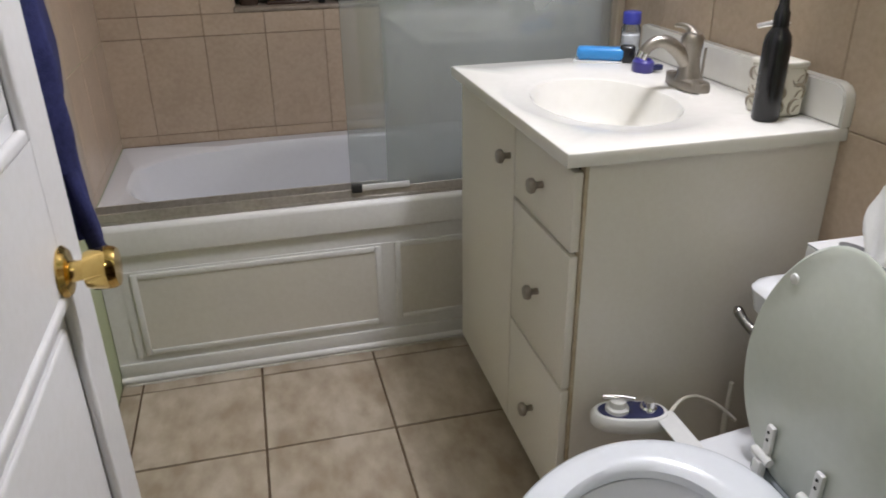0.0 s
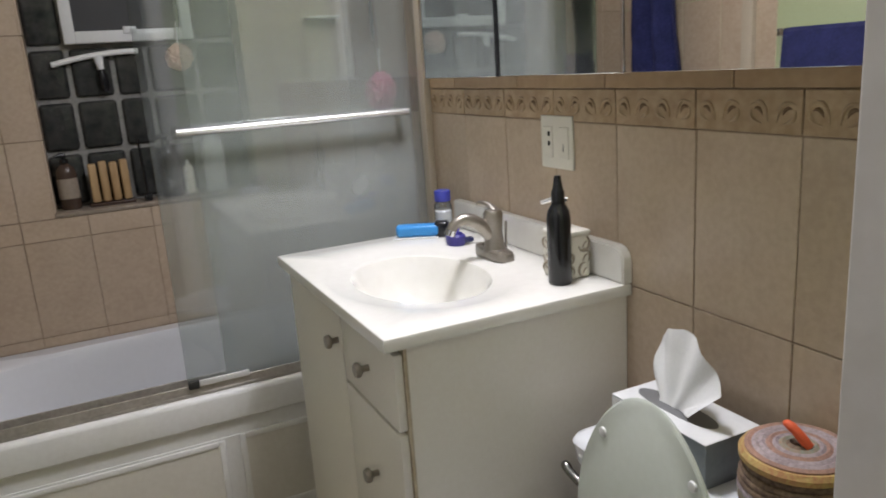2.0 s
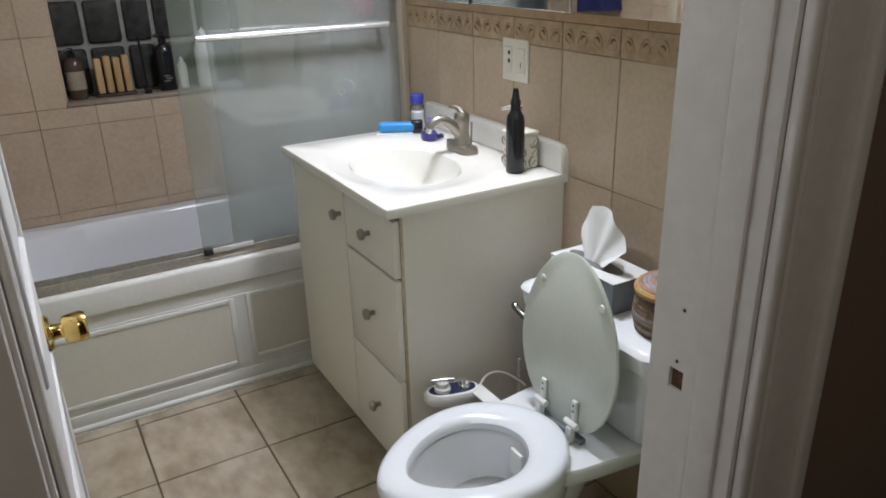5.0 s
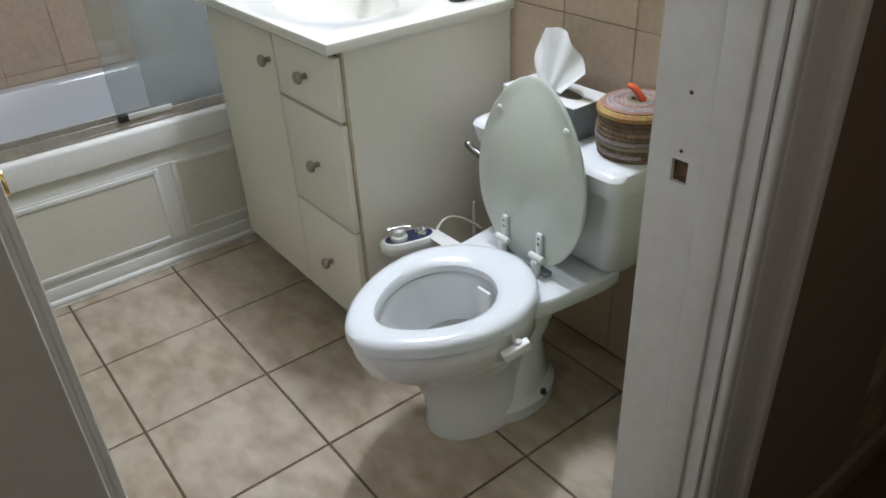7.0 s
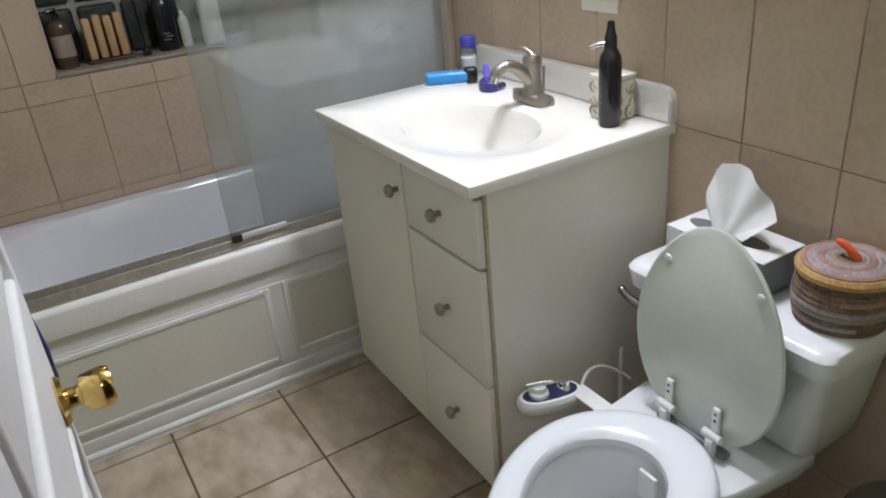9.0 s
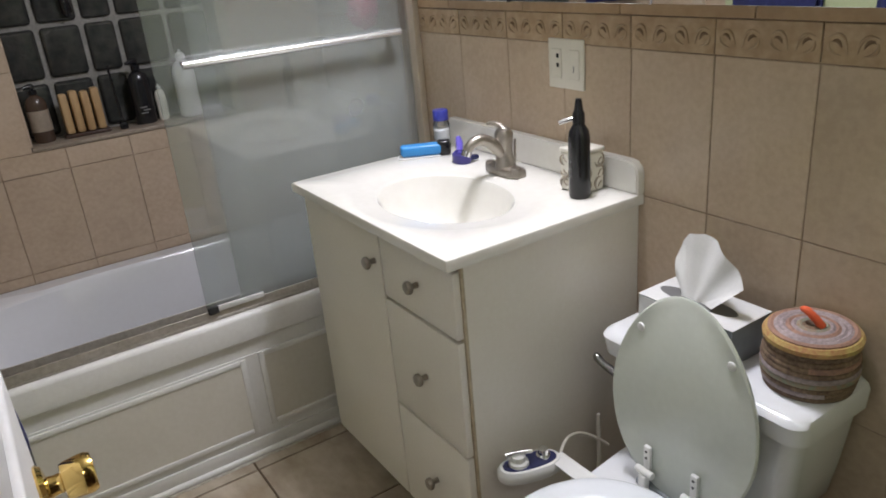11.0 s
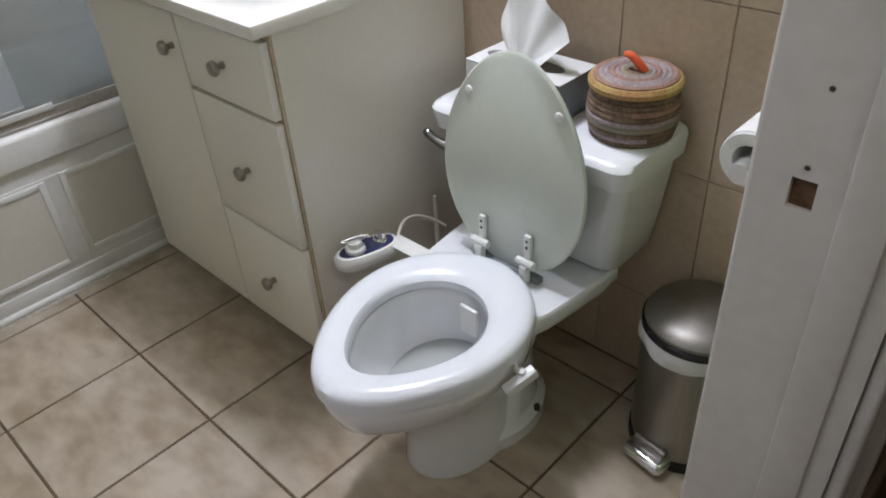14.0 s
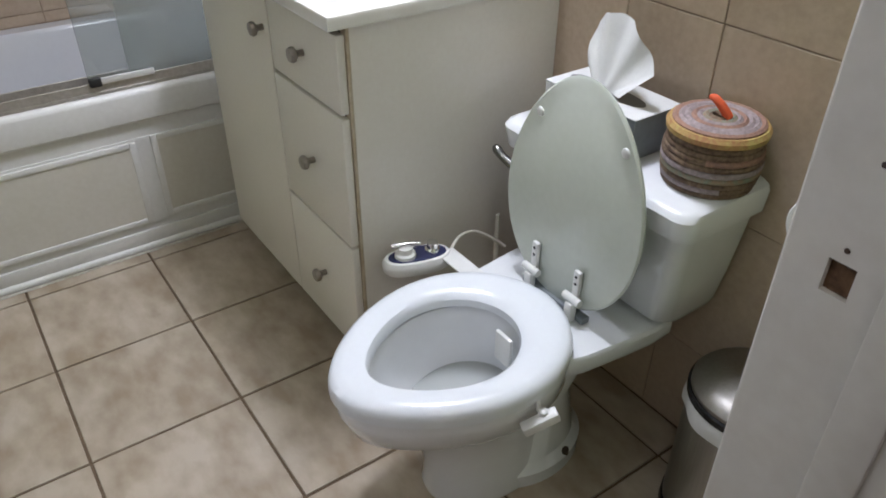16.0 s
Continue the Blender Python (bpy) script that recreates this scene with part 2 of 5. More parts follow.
# the last ramp thins the haze upwards, a painted dimming where the lamp is near
DOOR_GLASS = steamed_glass("steamed shower glass", (0.87, 0.895, 0.885), 0.22, 0.50, (-0.30, -0.10, 0.35, 1.0), (0.45, 1.0, 1.0, 0.15))
CLEAR_PLASTIC = steamed_glass("clear plastic", (0.92, 0.94, 0.95), 0.12, 0.2)
BULB_GLASS = bpy.data.materials.new("lit bulb glass")
BULB_GLASS.use_nodes = True
_e = BULB_GLASS.node_tree.nodes["Principled BSDF"]
_e.inputs["Emission Color"].default_value, _e.inputs["Emission Strength"].default_value = (1, 0.95, 0.87, 1), 6.0

# ---------- builders ----------
BASE = {}  # where each object's own origin lies, in metres


def thing(name, place, label, category, group="", kind=""):
    """An Empty at the thing's base."""
    ob = new(name)
    ob.empty_display_size = 0.05
    ob.location = Vector(place) * U
    BASE[ob.name] = Vector(place) * U
    return tagged(ob, label, category, group, kind)


def part(name, bm, material, parent=None, label="", category="", kind="", smooth=True, group=""):
    """Links a bmesh, given in plan units, as one mesh object under a thing or a part."""
    bmesh.ops.recalc_face_normals(bm, faces=bm.faces)
    me = bpy.data.meshes.new(name)
    bm.to_mesh(me)
    bm.free()
    base = BASE[parent.name] if parent else Vector()
    me.transform(Matrix.Translation(-base) @ Matrix.Scale(U, 4))
    me.materials.append(material)
    if smooth:
        for p in me.polygons:
            p.use_smooth = True
        me.set_sharp_from_angle(angle=radians(38))
    ob = new(name, me)
    if parent:
        ob.parent = parent
    BASE[ob.name] = base
    return tagged(ob, label, category, group, kind)


def box(x0, x1, y0, y1, z0, z1, bevel=0.0, seg=2, bm=None):
    bm = bm or bmesh.new()
    vs = bmesh.ops.create_cube(bm, size=1, matrix=Matrix.Translation(((x0 + x1) / 2, (y0 + y1) / 2, (z0 + z1) / 2)) @ Matrix.Diagonal((x1 - x0, y1 - y0, z1 - z0, 1)))["verts"]
    if bevel:
        es = list({e for v in vs for e in v.link_edges})
        bmesh.ops.bevel(bm, geom=es, offset=bevel, segments=seg, profile=0.5, affect="EDGES")
    return bm


def loft(rings, cap0=True, cap1=True, bm=None, closed=True):
    """Skin over rings of the same number of points."""
    bm = bm or bmesh.new()
    rows = [[bm.verts.new(p) for p in r] for r in rings]
    n = len(rings[0])
    for a, b in zip(rows, rows[1:]):
        for i in range(n if closed else n - 1):
            bm.faces.new((a[i], a[(i + 1) % n], b[(i + 1) % n], b[i]))
    if cap0:
        bm.faces.new(rows[0][::-1])
    if cap1:
        bm.faces.new(rows[-1])
    return bm


def lathe(x, y, profile, seg=28, bm=None, sx=1.0, sy=1.0, caps=True):
    """A turned form round the upright at x, y from (radius, z) pairs."""
    rings = [[(x + r * sx * math.cos(2 * math.pi * i / seg), y + r * sy * math.sin(2 * math.pi * i / seg), z) for i in range(seg)] for r, z in profile]
    return loft(rings, caps, caps, bm)


def tube(points, radius, seg=12, bm=None, taper=None):
    """A round bar along points; taper gives a radius for each."""
    pts = [Vector(p) for p in points]
    rings, side = [], None
    for i, p in enumerate(pts):
        d = (pts[min(i + 1, len(pts) - 1)] - pts[max(i - 1, 0)]).normalized()
        if side is None:
            side = d.orthogonal().normalized()
        side = (side - d * side.dot(d)).normalized()
        other = d.cross(side)
        r = taper[i] if taper else radius
        rings.append([p + r * (math.cos(2 * math.pi * k / seg) * side + math.sin(2 * math.pi * k / seg) * other) for k in range(seg)])
    return loft(rings, True, True, bm)


def curve_points(a, b, c, n=10):
    """Points on the bend from a to c drawn towards b."""
    a, b, c = Vector(a), Vector(b), Vector(c)
    return [(1 - t) ** 2 * a + 2 * t * (1 - t) * b + t * t * c for t in (i / n for i in range(n + 1))]


def wall_piece(name, x0, x1, y0, y1, z0, z1, material, label=""):
    ob = part(name, box(x0, x1, y0, y1, z0, z1), material, kind="structure", smooth=False)
    return tagged(ob, label, "wall")


# ---------- room shell ----------
XW, XE, YS, YN, ZC = -0.525, 0.857, -0.375, 1.93, 2.27
wall_east = wall_piece("wall_east", XE + 0.0022, XE + 0.12, YS - 0.132, YN + 0.4, -0.1, ZC + 0.1, WALL_GROUT, "tan ceramic tiled wall with a carved border row")
wall_west = wall_piece("wall_west", XW - 0.12, XW, YS - 0.132, YN + 0.4, -0.1, ZC + 0.1, GREEN_PAINT, "pale green painted bathroom wall beside the tub")
wall_piece("wall_south", 0.342, XE, -0.485, YS, 0, ZC, GREEN_PAINT, "painted bathroom wall beside the doorway")
wall_piece("wall_south_west", XW, -0.339, -0.485, YS, 0, ZC, GREEN_PAINT, "painted wall behind the open door")
wall_piece("wall_south_head", -0.339, 0.342, -0.485, YS, 2.02, ZC, GREEN_PAINT, "painted wall above the doorway")
part("ceiling", box(XW - 0.1, XE + 0.1, -0.485, YN + 0.4, ZC, ZC + 0.1), CEILING_PAINT, kind="structure", smooth=False, label="plain white painted bathroom ceiling", category="ceiling")
floor = part("floor", box(XW - 0.05, XE + 0.05, -0.485, YN + 0.05, -0.1, -0.004), GROUT, kind="structure", smooth=False, label="bathroom floor of mottled beige ceramic tiles", category="floor")

# north wall with the deep window recess
NX0, NX1, NZ0, NZ1, NY = -0.125, 0.51, 0.855, 1.78, 2.05
bmw = bmesh.new()
for x0, x1, z0, z1 in ((XW, NX0, -0.1, ZC), (NX1, XE, -0.1, ZC), (NX0, NX1, -0.1, NZ0), (NX0, NX1, NZ1, ZC)):
    box(x0, x1, YN + 0.0022, YN + 0.28, z0, z1, bm=bmw)
wall_north = part("wall_north", bmw, WALL_GROUT, kind="structure", smooth=False, label="tan tiled tub wall with a deep window recess", category="wall")
part("window_sill", box(NX0 + 0.001, NX1 - 0.001, YN - 0.004, NY, NZ0 + 0.001, NZ0 + 0.014, 0.003), SILL_STONE, wall_north, "tan stone recess sill")

# hall
part("hall_floor", box(-1.6, 1.9, -3.0, -0.485, -0.1, -0.006), HALL_FLOOR, kind="structure", smooth=False, label="dark brown wooden hall floor", category="floor")
wall_piece("wall_hall_north", 0.342, 1.9, -0.505, -0.486, 0, 2.3, HALL_PAINT, "dim brown painted hall wall beside the doorway")
wall_piece("wall_hall_northwest", -1.6, -0.339, -0.505, -0.486, 0, 2.3, HALL_PAINT, "dim brown painted hall wall beside the doorway")
wall_piece("wall_hall_head", -0.339, 0.342, -0.505, -0.486, 2.02, 2.3, HALL_PAINT, "dim brown painted hall wall over the doorway")
wall_piece("wall_hall_east", 1.06, 1.16, -3.0, -0.505, 0, 2.3, HALL_PAINT, "dim brown painted hall end wall")
wall_piece("wall_hall_west", -1.6, -1.5, -3.0, -0.505, 0, 2.3, HALL_PAINT, "dim brown painted hall end wall")
wall_piece("wall_hall_south", -1.6, 1.9, -3.1, -3.0, 0, 2.3, HALL_PAINT, "dim brown painted far hall wall")
part("hall_ceiling", box(-1.6, 1.9, -3.1, -0.505, 2.3, 2.4), CEILING_PAINT, kind="structure", smooth=False, label="plain white hall ceiling", category="ceiling")
part("hall_baseboard", box(0.37, 1.06, -0.520, -0.505, 0, 0.09, 0.004), HALL_PAINT, kind="structure", label="brown painted hall baseboard", category="baseboard")


# ---------- doorway and door ----------
LATCH_WOOD = shader("raw latch wood", (0.22, 0.12, 0.06), 0.8, second=(0.06, 0.03, 0.015), grain=90, blot=40, amount=1.0)


def door_frame():
    frame_thing = thing("door_frame", (0, -0.41, 0), "white painted wooden doorway frame with worn paint", "door frame", kind="structure")
    for side in (1, -1):
        def span(a, b):
            return (a + 0.017, b + 0.017) if side > 0 else (-b - 0.012, -a - 0.012)
        bm = box(*span(0.305, 0.325), -0.5055, -0.373, 0, 2.02)
        if side > 0:
            # mortise cut as a recess: four pieces round the latch hole
            bm.free()
            bm = bmesh.new()
            for y0, y1, z0, z1 in ((-0.5055, -0.426, 0, 2.02), (-0.405, -0.373, 0, 2.02), (-0.426, -0.405, 0, 0.845), (-0.426, -0.405, 0.873, 2.02)):
                box(0.322, 0.342, y0, y1, z0, z1, 0, 1, bm)
        part("jamb", bm, TRIM_PAINT, frame_thing)
        part("door_stop", box(*span(0.2985, 0.305), -0.486, -0.448, 0, 2.01, 0.003), TRIM_PAINT, frame_thing)
        part("casing", box(*span(0.311, 0.372), -0.373, -0.366, 0, 2.08, 0.004), TRIM_PAINT, frame_thing)
        hall = part("casing", box(*span(0.325 if side > 0 else 0.308, 0.396), -0.517, -0.506, 0, 2.08, 0.003), TRIM_PAINT, frame_thing)
        if side < 0:
            continue
        part("inner_bead", box(*span(0.310, 0.3255), -0.5215, -0.506, 0, 2.08, 0.005, 3), TRIM_PAINT, hall)
        part("inner_bead", tube([(sum(span(0.331, 0.333)) / 2, -0.517, 0), (sum(span(0.331, 0.333)) / 2, -0.517, 2.08)], 0.0035, 8), TRIM_PAINT, hall)
        part("back_band", box(*span(0.3955, 0.420), -0.529, -0.506, 0, 2.08, 0.006, 3), TRIM_PAINT, hall)
    part("head_jamb", box(-0.317, 0.322, -0.5055, -0.373, 2.0, 2.02), TRIM_PAINT, frame_thing)
    part("latch_hole", box(0.3275, 0.3415, -0.426, -0.405, 0.845, 0.873), LATCH_WOOD, frame_thing, "raw wood latch hole")
    for z, y in ((0.884, -0.415), (0.952, -0.418)):
        bm = lathe(0, 0, [(0.0025, 0), (0.0018, 0.001)], 8)
        bm.transform(Matrix.Translation((0.3217, y, z)) @ Matrix.Rotation(radians(-90), 4, "Y"))
        part("screw_hole", bm, DARK_PLASTIC, frame_thing)
    return frame_thing


door_frame()


def open_door():
    d = thing("door_1", (-0.327, -0.352, 0), "white panelled interior door standing open against the wall", "door", kind="structure")
    x1 = -0.320
    bm = bmesh.new()
    ys = (-0.352, -0.205, 0.27, 0.36)
    box(x1 - 0.034, x1 - 0.008, -0.352, 0.36, 0.01, 1.99, 0.001, 1, bm)
    box(x1 - 0.008, x1, -0.352, ys[1], 0.01, 1.99, 0.002, 1, bm)
    box(x1 - 0.008, x1, ys[2], 0.36, 0.01, 1.99, 0.002, 1, bm)
    for a, b in ((0.01, 0.20), (0.78, 0.95), (1.90, 1.99)):
        box(x1 - 0.008, x1, ys[1], ys[2], a, b, 0.002, 1, bm)
    slab = part("door_leaf", bm, DOOR_PAINT, d)
    for a, b in ((0.20, 0.78), (0.95, 1.90)):
        part("raised_panel", box(x1 - 0.009, x1 - 0.001, ys[1] + 0.035, ys[2] - 0.035, a + 0.035, b - 0.035, 0.006, 3), DOOR_PAINT, slab)
        for y0, y1, z0, z1 in ((ys[1], ys[1] + 0.016, a, b), (ys[2] - 0.016, ys[2], a, b), (ys[1] + 0.016, ys[2] - 0.016, a, a + 0.016), (ys[1] + 0.016, ys[2] - 0.016, b - 0.016, b)):
            part("moulding", box(x1 - 0.008, x1 + 0.004, y0, y1, z0, z1, 0.005, 3), DOOR_PAINT, slab)
    # knob, axis along x
    prof = [(0.031, 0.0), (0.033, 0.003), (0.028, 0.009), (0.014, 0.012), (0.0125, 0.02), (0.013, 0.026), (0.0225, 0.028), (0.0245, 0.033), (0.0265, 0.05), (0.0265, 0.058), (0.0235, 0.0645), (0.0, 0.066)]
    bm = lathe(0, 0, prof[:-1] + [(0.004, 0.066)], 32)
    bm.transform(Matrix.Translation((x1, 0.262, 0.799)) @ Matrix.Rotation(radians(90), 4, "Y") @ Matrix.Scale(0.92, 4))
    part("door_knob", bm, BRASS, d, "polished brass round door knob")
    part("latch_plate", box(x1 - 0.03, x1 - 0.006, 0.3595, 0.3615, 0.770, 0.828, 0.0005, 1), BRASS, d, "brass latch plate")
    return d


open_door()


def cloth(name, label, x, y0, y1, z0, z1, depth, waves, slant=0.0, seed=1, hook=True):
    """Hanging cloth: a folded sheet with thickness, ripples that fade upwards and a slanted hem."""
    rnd = random.Random(seed)
    t = thing(name, (x, (y0 + y1) / 2, z0), label, "towel")
    nu, nv = 40, 26
    ph = rnd.random() * 6
    rings = []
    for j in range(nv + 1):
        v = j / nv
        z_top = z1
        ring = []
        for side in (0, 1):
            for i in (range(nu + 1) if side == 0 else range(nu, -1, -1)):
                u = i / nu
                y = y0 + (y1 - y0) * (0.5 + (u - 0.5) * (1.0 - 0.35 * v))
                z = (z0 + slant * (1 - u)) * (1 - v) + z_top * v
                fold = depth * (0.5 + 0.5 * math.sin(u * waves * 2 * math.pi + ph + 1.3 * math.sin(3 * v + ph))) * (1 - 0.35 * v)
                xx = x + fold + 0.006 * noise.noise(Vector((u * 7, v * 7, seed)))
                ring.append((xx + (0.008 if side else 0.0), y, z))
        rings.append(ring)
    part("cloth", loft(rings), NAVY_CLOTH, t)
    if hook:
        part("hook", tube(curve_points((XW, (y0 + y1) / 2, z1 + 0.01), (x + 0.02, (y0 + y1) / 2, z1 + 0.0), (x + 0.01, (y0 + y1) / 2, z1 + 0.03), 6), 0.004, 8), CHROME, t)
    return t


robe = cloth("bath_towel", "navy blue terry towel hanging behind the open door", -0.402, 0.40, 0.60, 0.71, 1.24, 0.07, 1.6, 0.06, 3)
part("hem_weight", box(-0.352, -0.325, 0.50, 0.535, 0.655, 0.715, 0.004), RUBBER, robe, "black strap end")
part("strap", tube(curve_points((-0.345, 0.49, 0.84), (-0.33, 0.46, 0.78), (-0.336, 0.517, 0.71), 8), 0.012, 10), NAVY_CLOTH, robe)


def bar_towel():
    t = thing("hand_towel", (XW + 0.04, 0.95, 0.80), "navy blue towel folded over a wall bar", "towel")
    bm = bmesh.new()
    nu = 24
    rings = []
    path = [(0.022, 0.86)] + [(0.022 + 0.004 * math.sin(k), 0.86 + k * 0.04) for k in range(1, 10)] + [(0.03, 1.262), (0.045, 1.275), (0.06, 1.262)] + [(0.064 + 0.004 * math.sin(k * 1.3), 1.22 - k * 0.05) for k in range(9)]
    outer = [(XW + a, b + 0.0) for a, b in path]
    for i in range(nu + 1):
        y = 0.80 + 0.30 * i / nu
        w = 0.006 * noise.noise(Vector((y * 14, 0, 0)))
        ring = [(px + w, y, pz) for px, pz in outer] + [(px + w - 0.006 * (1 if k > len(outer) / 2 else -1), y, pz - 0.004) for k, (px, pz) in reversed(list(enumerate(outer)))]
        rings.append(ring)
    part("cloth", loft(rings, bm=bm), NAVY_CLOTH, t)
    part("towel_bar", tube([(XW + 0.045, 0.74, 1.262), (XW + 0.045, 1.115, 1.262)], 0.007), CHROME, t)
    for y in (0.74, 1.115):
        part("bracket", box(XW, XW + 0.055, y - 0.012, y + 0.012, 1.25, 1.275, 0.003), CHROME, t)


bar_towel()
cloth("bath_towel", "navy blue terry towel hanging on the tub end wall", XW + 0.025, 1.54, 1.83, 1.05, 1.75, 0.06, 2.2, 0.02, 9)

# ---------- bathtub ----------
TUB_X0, TUB_X1, RIM = XW + 0.002, XE - 0.002, 0.452


def bathtub():
    t = thing("bathtub", (0.2, 1.58, 0), "white built-in bathtub with a panelled cream front", "bathtub")
    cx, cy = (TUB_X0 + TUB_X1) / 2, (1.262 + YN) / 2 + 0.01
    n = 96

    def ring(hx, hy, z, power, dx=0.0):
        out = []
        for i in range(n):
            a = 2 * math.pi * i / n
            c, s = math.cos(a), math.sin(a)
            out.append((cx + dx + hx * math.copysign(abs(c) ** (2 / power), c), cy + hy * math.copysign(abs(s) ** (2 / power), s), z))
        return out

    hx, hy = (TUB_X1 - TUB_X0) / 2, (YN - 1.262) / 2 - 0.002
    rings = [ring(hx, hy, RIM - 0.02, 60), ring(hx, hy, RIM, 60), ring(hx - 0.055, hy - 0.062, RIM + 0.002, 3.4), ring(hx - 0.066, hy - 0.072, RIM - 0.008, 3.2), ring(hx - 0.085, hy - 0.085, RIM - 0.08, 3.0),
             ring(hx - 0.13, hy - 0.10, RIM - 0.2, 2.8, 0.01), ring(hx - 0.18, hy - 0.125, RIM - 0.30, 2.6, 0.02), ring(hx - 0.23, hy - 0.17, RIM - 0.335, 2.5, 0.02), ring(hx - 0.34, hy - 0.24, RIM - 0.34, 2.4, 0.02)]
    part("tub_basin", loft(rings, False, True), TUB_ENAMEL, t, "glossy white enamel tub basin")
    apron = part("apron", box(TUB_X0, TUB_X1, 1.262, 1.275, 0.004, RIM - 0.006), APRON_WHITE, t)
    bm = bmesh.new()
    prof = [(1.262, 0.368), (1.254, 0.370), (1.2505, 0.374), (1.2500, 0.377), (1.2470, 0.440), (1.2478, 0.443), (1.2505, 0.4485), (1.255, 0.4525), (1.260, 0.4543), (1.263, 0.4545), (1.275, 0.4545), (1.275, 0.368)]
    loft([[(x, y, z) for y, z in prof] for x in (TUB_X0, TUB_X1)], bm=bm)
    part("front_lip", bm, APRON_WHITE, apron, "rounded white front rail")
    part("field_panel", box(TUB_X0 + 0.05, TUB_X1 - 0.05, 1.259, 1.2622, 0.075, 0.325), APRON_WHITE, apron)
    for x0, x1, z0, z1 in ((-0.445, 0.185, 0.085, 0.313), (0.235, 0.80, 0.092, 0.320)):
        part("inset_panel", box(x0 + 0.008, x1 - 0.008, 1.2565, 1.2592, z0 + 0.008, z1 - 0.008, 0.0008, 1), APRON_PANEL, apron, "cream inset panel")
        for a, b, c, d in ((x0 - 0.006, x0 + 0.010, z0 - 0.006, z1 + 0.006), (x1 - 0.010, x1 + 0.006, z0 - 0.006, z1 + 0.006), (x0 + 0.010, x1 - 0.010, z0 - 0.006, z0 + 0.010), (x0 + 0.010, x1 - 0.010, z1 - 0.010, z1 + 0.006)):
            part("panel_moulding", box(a, b, 1.2535, 1.2605, c, d, 0.003, 2), APRON_WHITE, apron)
    part("base_rail", box(TUB_X0, TUB_X1, 1.254, 1.2625, 0.018, 0.058, 0.003), APRON_WHITE, apron)
    part("quarter_round", tube([(TUB_X0, 1.256, 0.010), (TUB_X1, 1.256, 0.010)], 0.011, 12), APRON_WHITE, apron, "white quarter-round base bead")
    part("drain", lathe(-0.008, 1.60, [(0.001, RIM - 0.329), (0.026, RIM - 0.329), (0.031, RIM - 0.337), (0.031, RIM - 0.341)], 24), CHROME, t, "dark chrome drain")
    cap = part("overflow_cap", lathe(-0.057, 1.345, [(0.026, RIM - 0.055), (0.027, RIM - 0.006), (0.022, RIM + 0.002), (0.018, RIM)], 24), CHROME, t, "round chrome and black cap inside the tub")
    part("cap_seal", lathe(-0.057, 1.345, [(0.018, RIM - 0.01), (0.0185, RIM + 0.003), (0.012, RIM + 0.008), (0.003, RIM + 0.009)], 20), RUBBER, cap)
    part("drain_stopper", lathe(-0.008, 1.60, [(0.02, RIM - 0.331), (0.016, RIM - 0.322), (0.004, RIM - 0.32)], 20), RUBBER, t)
    return t


bathtub()


BAR_CHROME = shader("satin chrome", (0.93, 0.93, 0.92), 0.26, 0.75, grain=60, blot=8, amount=0.2)
BRIGHT_ALU = shader("bright aluminium", (0.86, 0.86, 0.85), 0.35, 0.4, grain=90, blot=8, amount=0.3)
JAMB_TAN = shader("tan wall channel", (0.52, 0.445, 0.345), 0.45, grain=90, blot=6, amount=0.5)


def shower_screen():
    t = thing("shower_screen", (0.4, 1.272, RIM), "sliding glass tub screen with steamed panes and chrome bar", "shower screen")
    track = part("bottom_track", box(TUB_X0, TUB_X1, 1.262, 1.298, RIM + 0.003, RIM + 0.012, 0.001, 1), TRACK_METAL, t, "stained satin metal bottom track")
    for y0, y1, h in ((1.262, 1.266, 0.034), (1.279, 1.282, 0.026), (1.294, 1.298, 0.042)):
        part("track_rib", box(TUB_X0, TUB_X1, y0, y1, RIM + 0.012, RIM + h, 0.0008, 1), TRACK_METAL, track)
    part("wall_jamb", box(XE - 0.022, XE - 0.001, 1.255, 1.300, RIM + 0.012, 1.86, 0.002), JAMB_TAN, t, "tan painted wall channel")
    part("wall_jamb", box(XW + 0.001, XW + 0.022, 1.255, 1.300, RIM + 0.012, 1.86, 0.002), JAMB_TAN, t, "tan painted wall channel")
    part("head_rail", box(TUB_X0, TUB_X1, 1.255, 1.302, 1.86, 1.90, 0.003), CHROME, t)
    for x0, x1, y in ((0.125, 0.80, 1.2725), (0.225, 0.846, 1.288)):
        pane = part("glass_pane", box(x0, x1, y - 0.0025, y + 0.0025, RIM + 0.022, 1.86, 0.001, 1), DOOR_GLASS, t, "steamed clear glass pane")
        pane.visible_shadow = False
    part("bottom_guide", box(0.150, 0.278, 1.2555, 1.2615, RIM + 0.030, RIM + 0.046, 0.002), BRIGHT_ALU, t, "bright aluminium bottom guide")
    part("bumper", box(0.124, 0.152, 1.2535, 1.264, RIM + 0.026, RIM + 0.048, 0.003), RUBBER, t, "black rubber bumper")
    bar = part("towel_bar", tube([(0.182, 1.222, 1.122), (0.770, 1.222, 1.122)], 0.0095, 16), BAR_CHROME, t, "polished chrome towel bar")
    part("towel_bar", tube([(0.27, 1.318, 1.118), (0.815, 1.318, 1.118)], 0.0075, 16), BAR_CHROME, t, "polished chrome inner bar")
    for x in (0.195, 0.757):
        part("bar_post", tube([(x, 1.222, 1.122), (x, 1.270, 1.122)], 0.006, 12), CHROME, bar)
    return t


shower_screen()

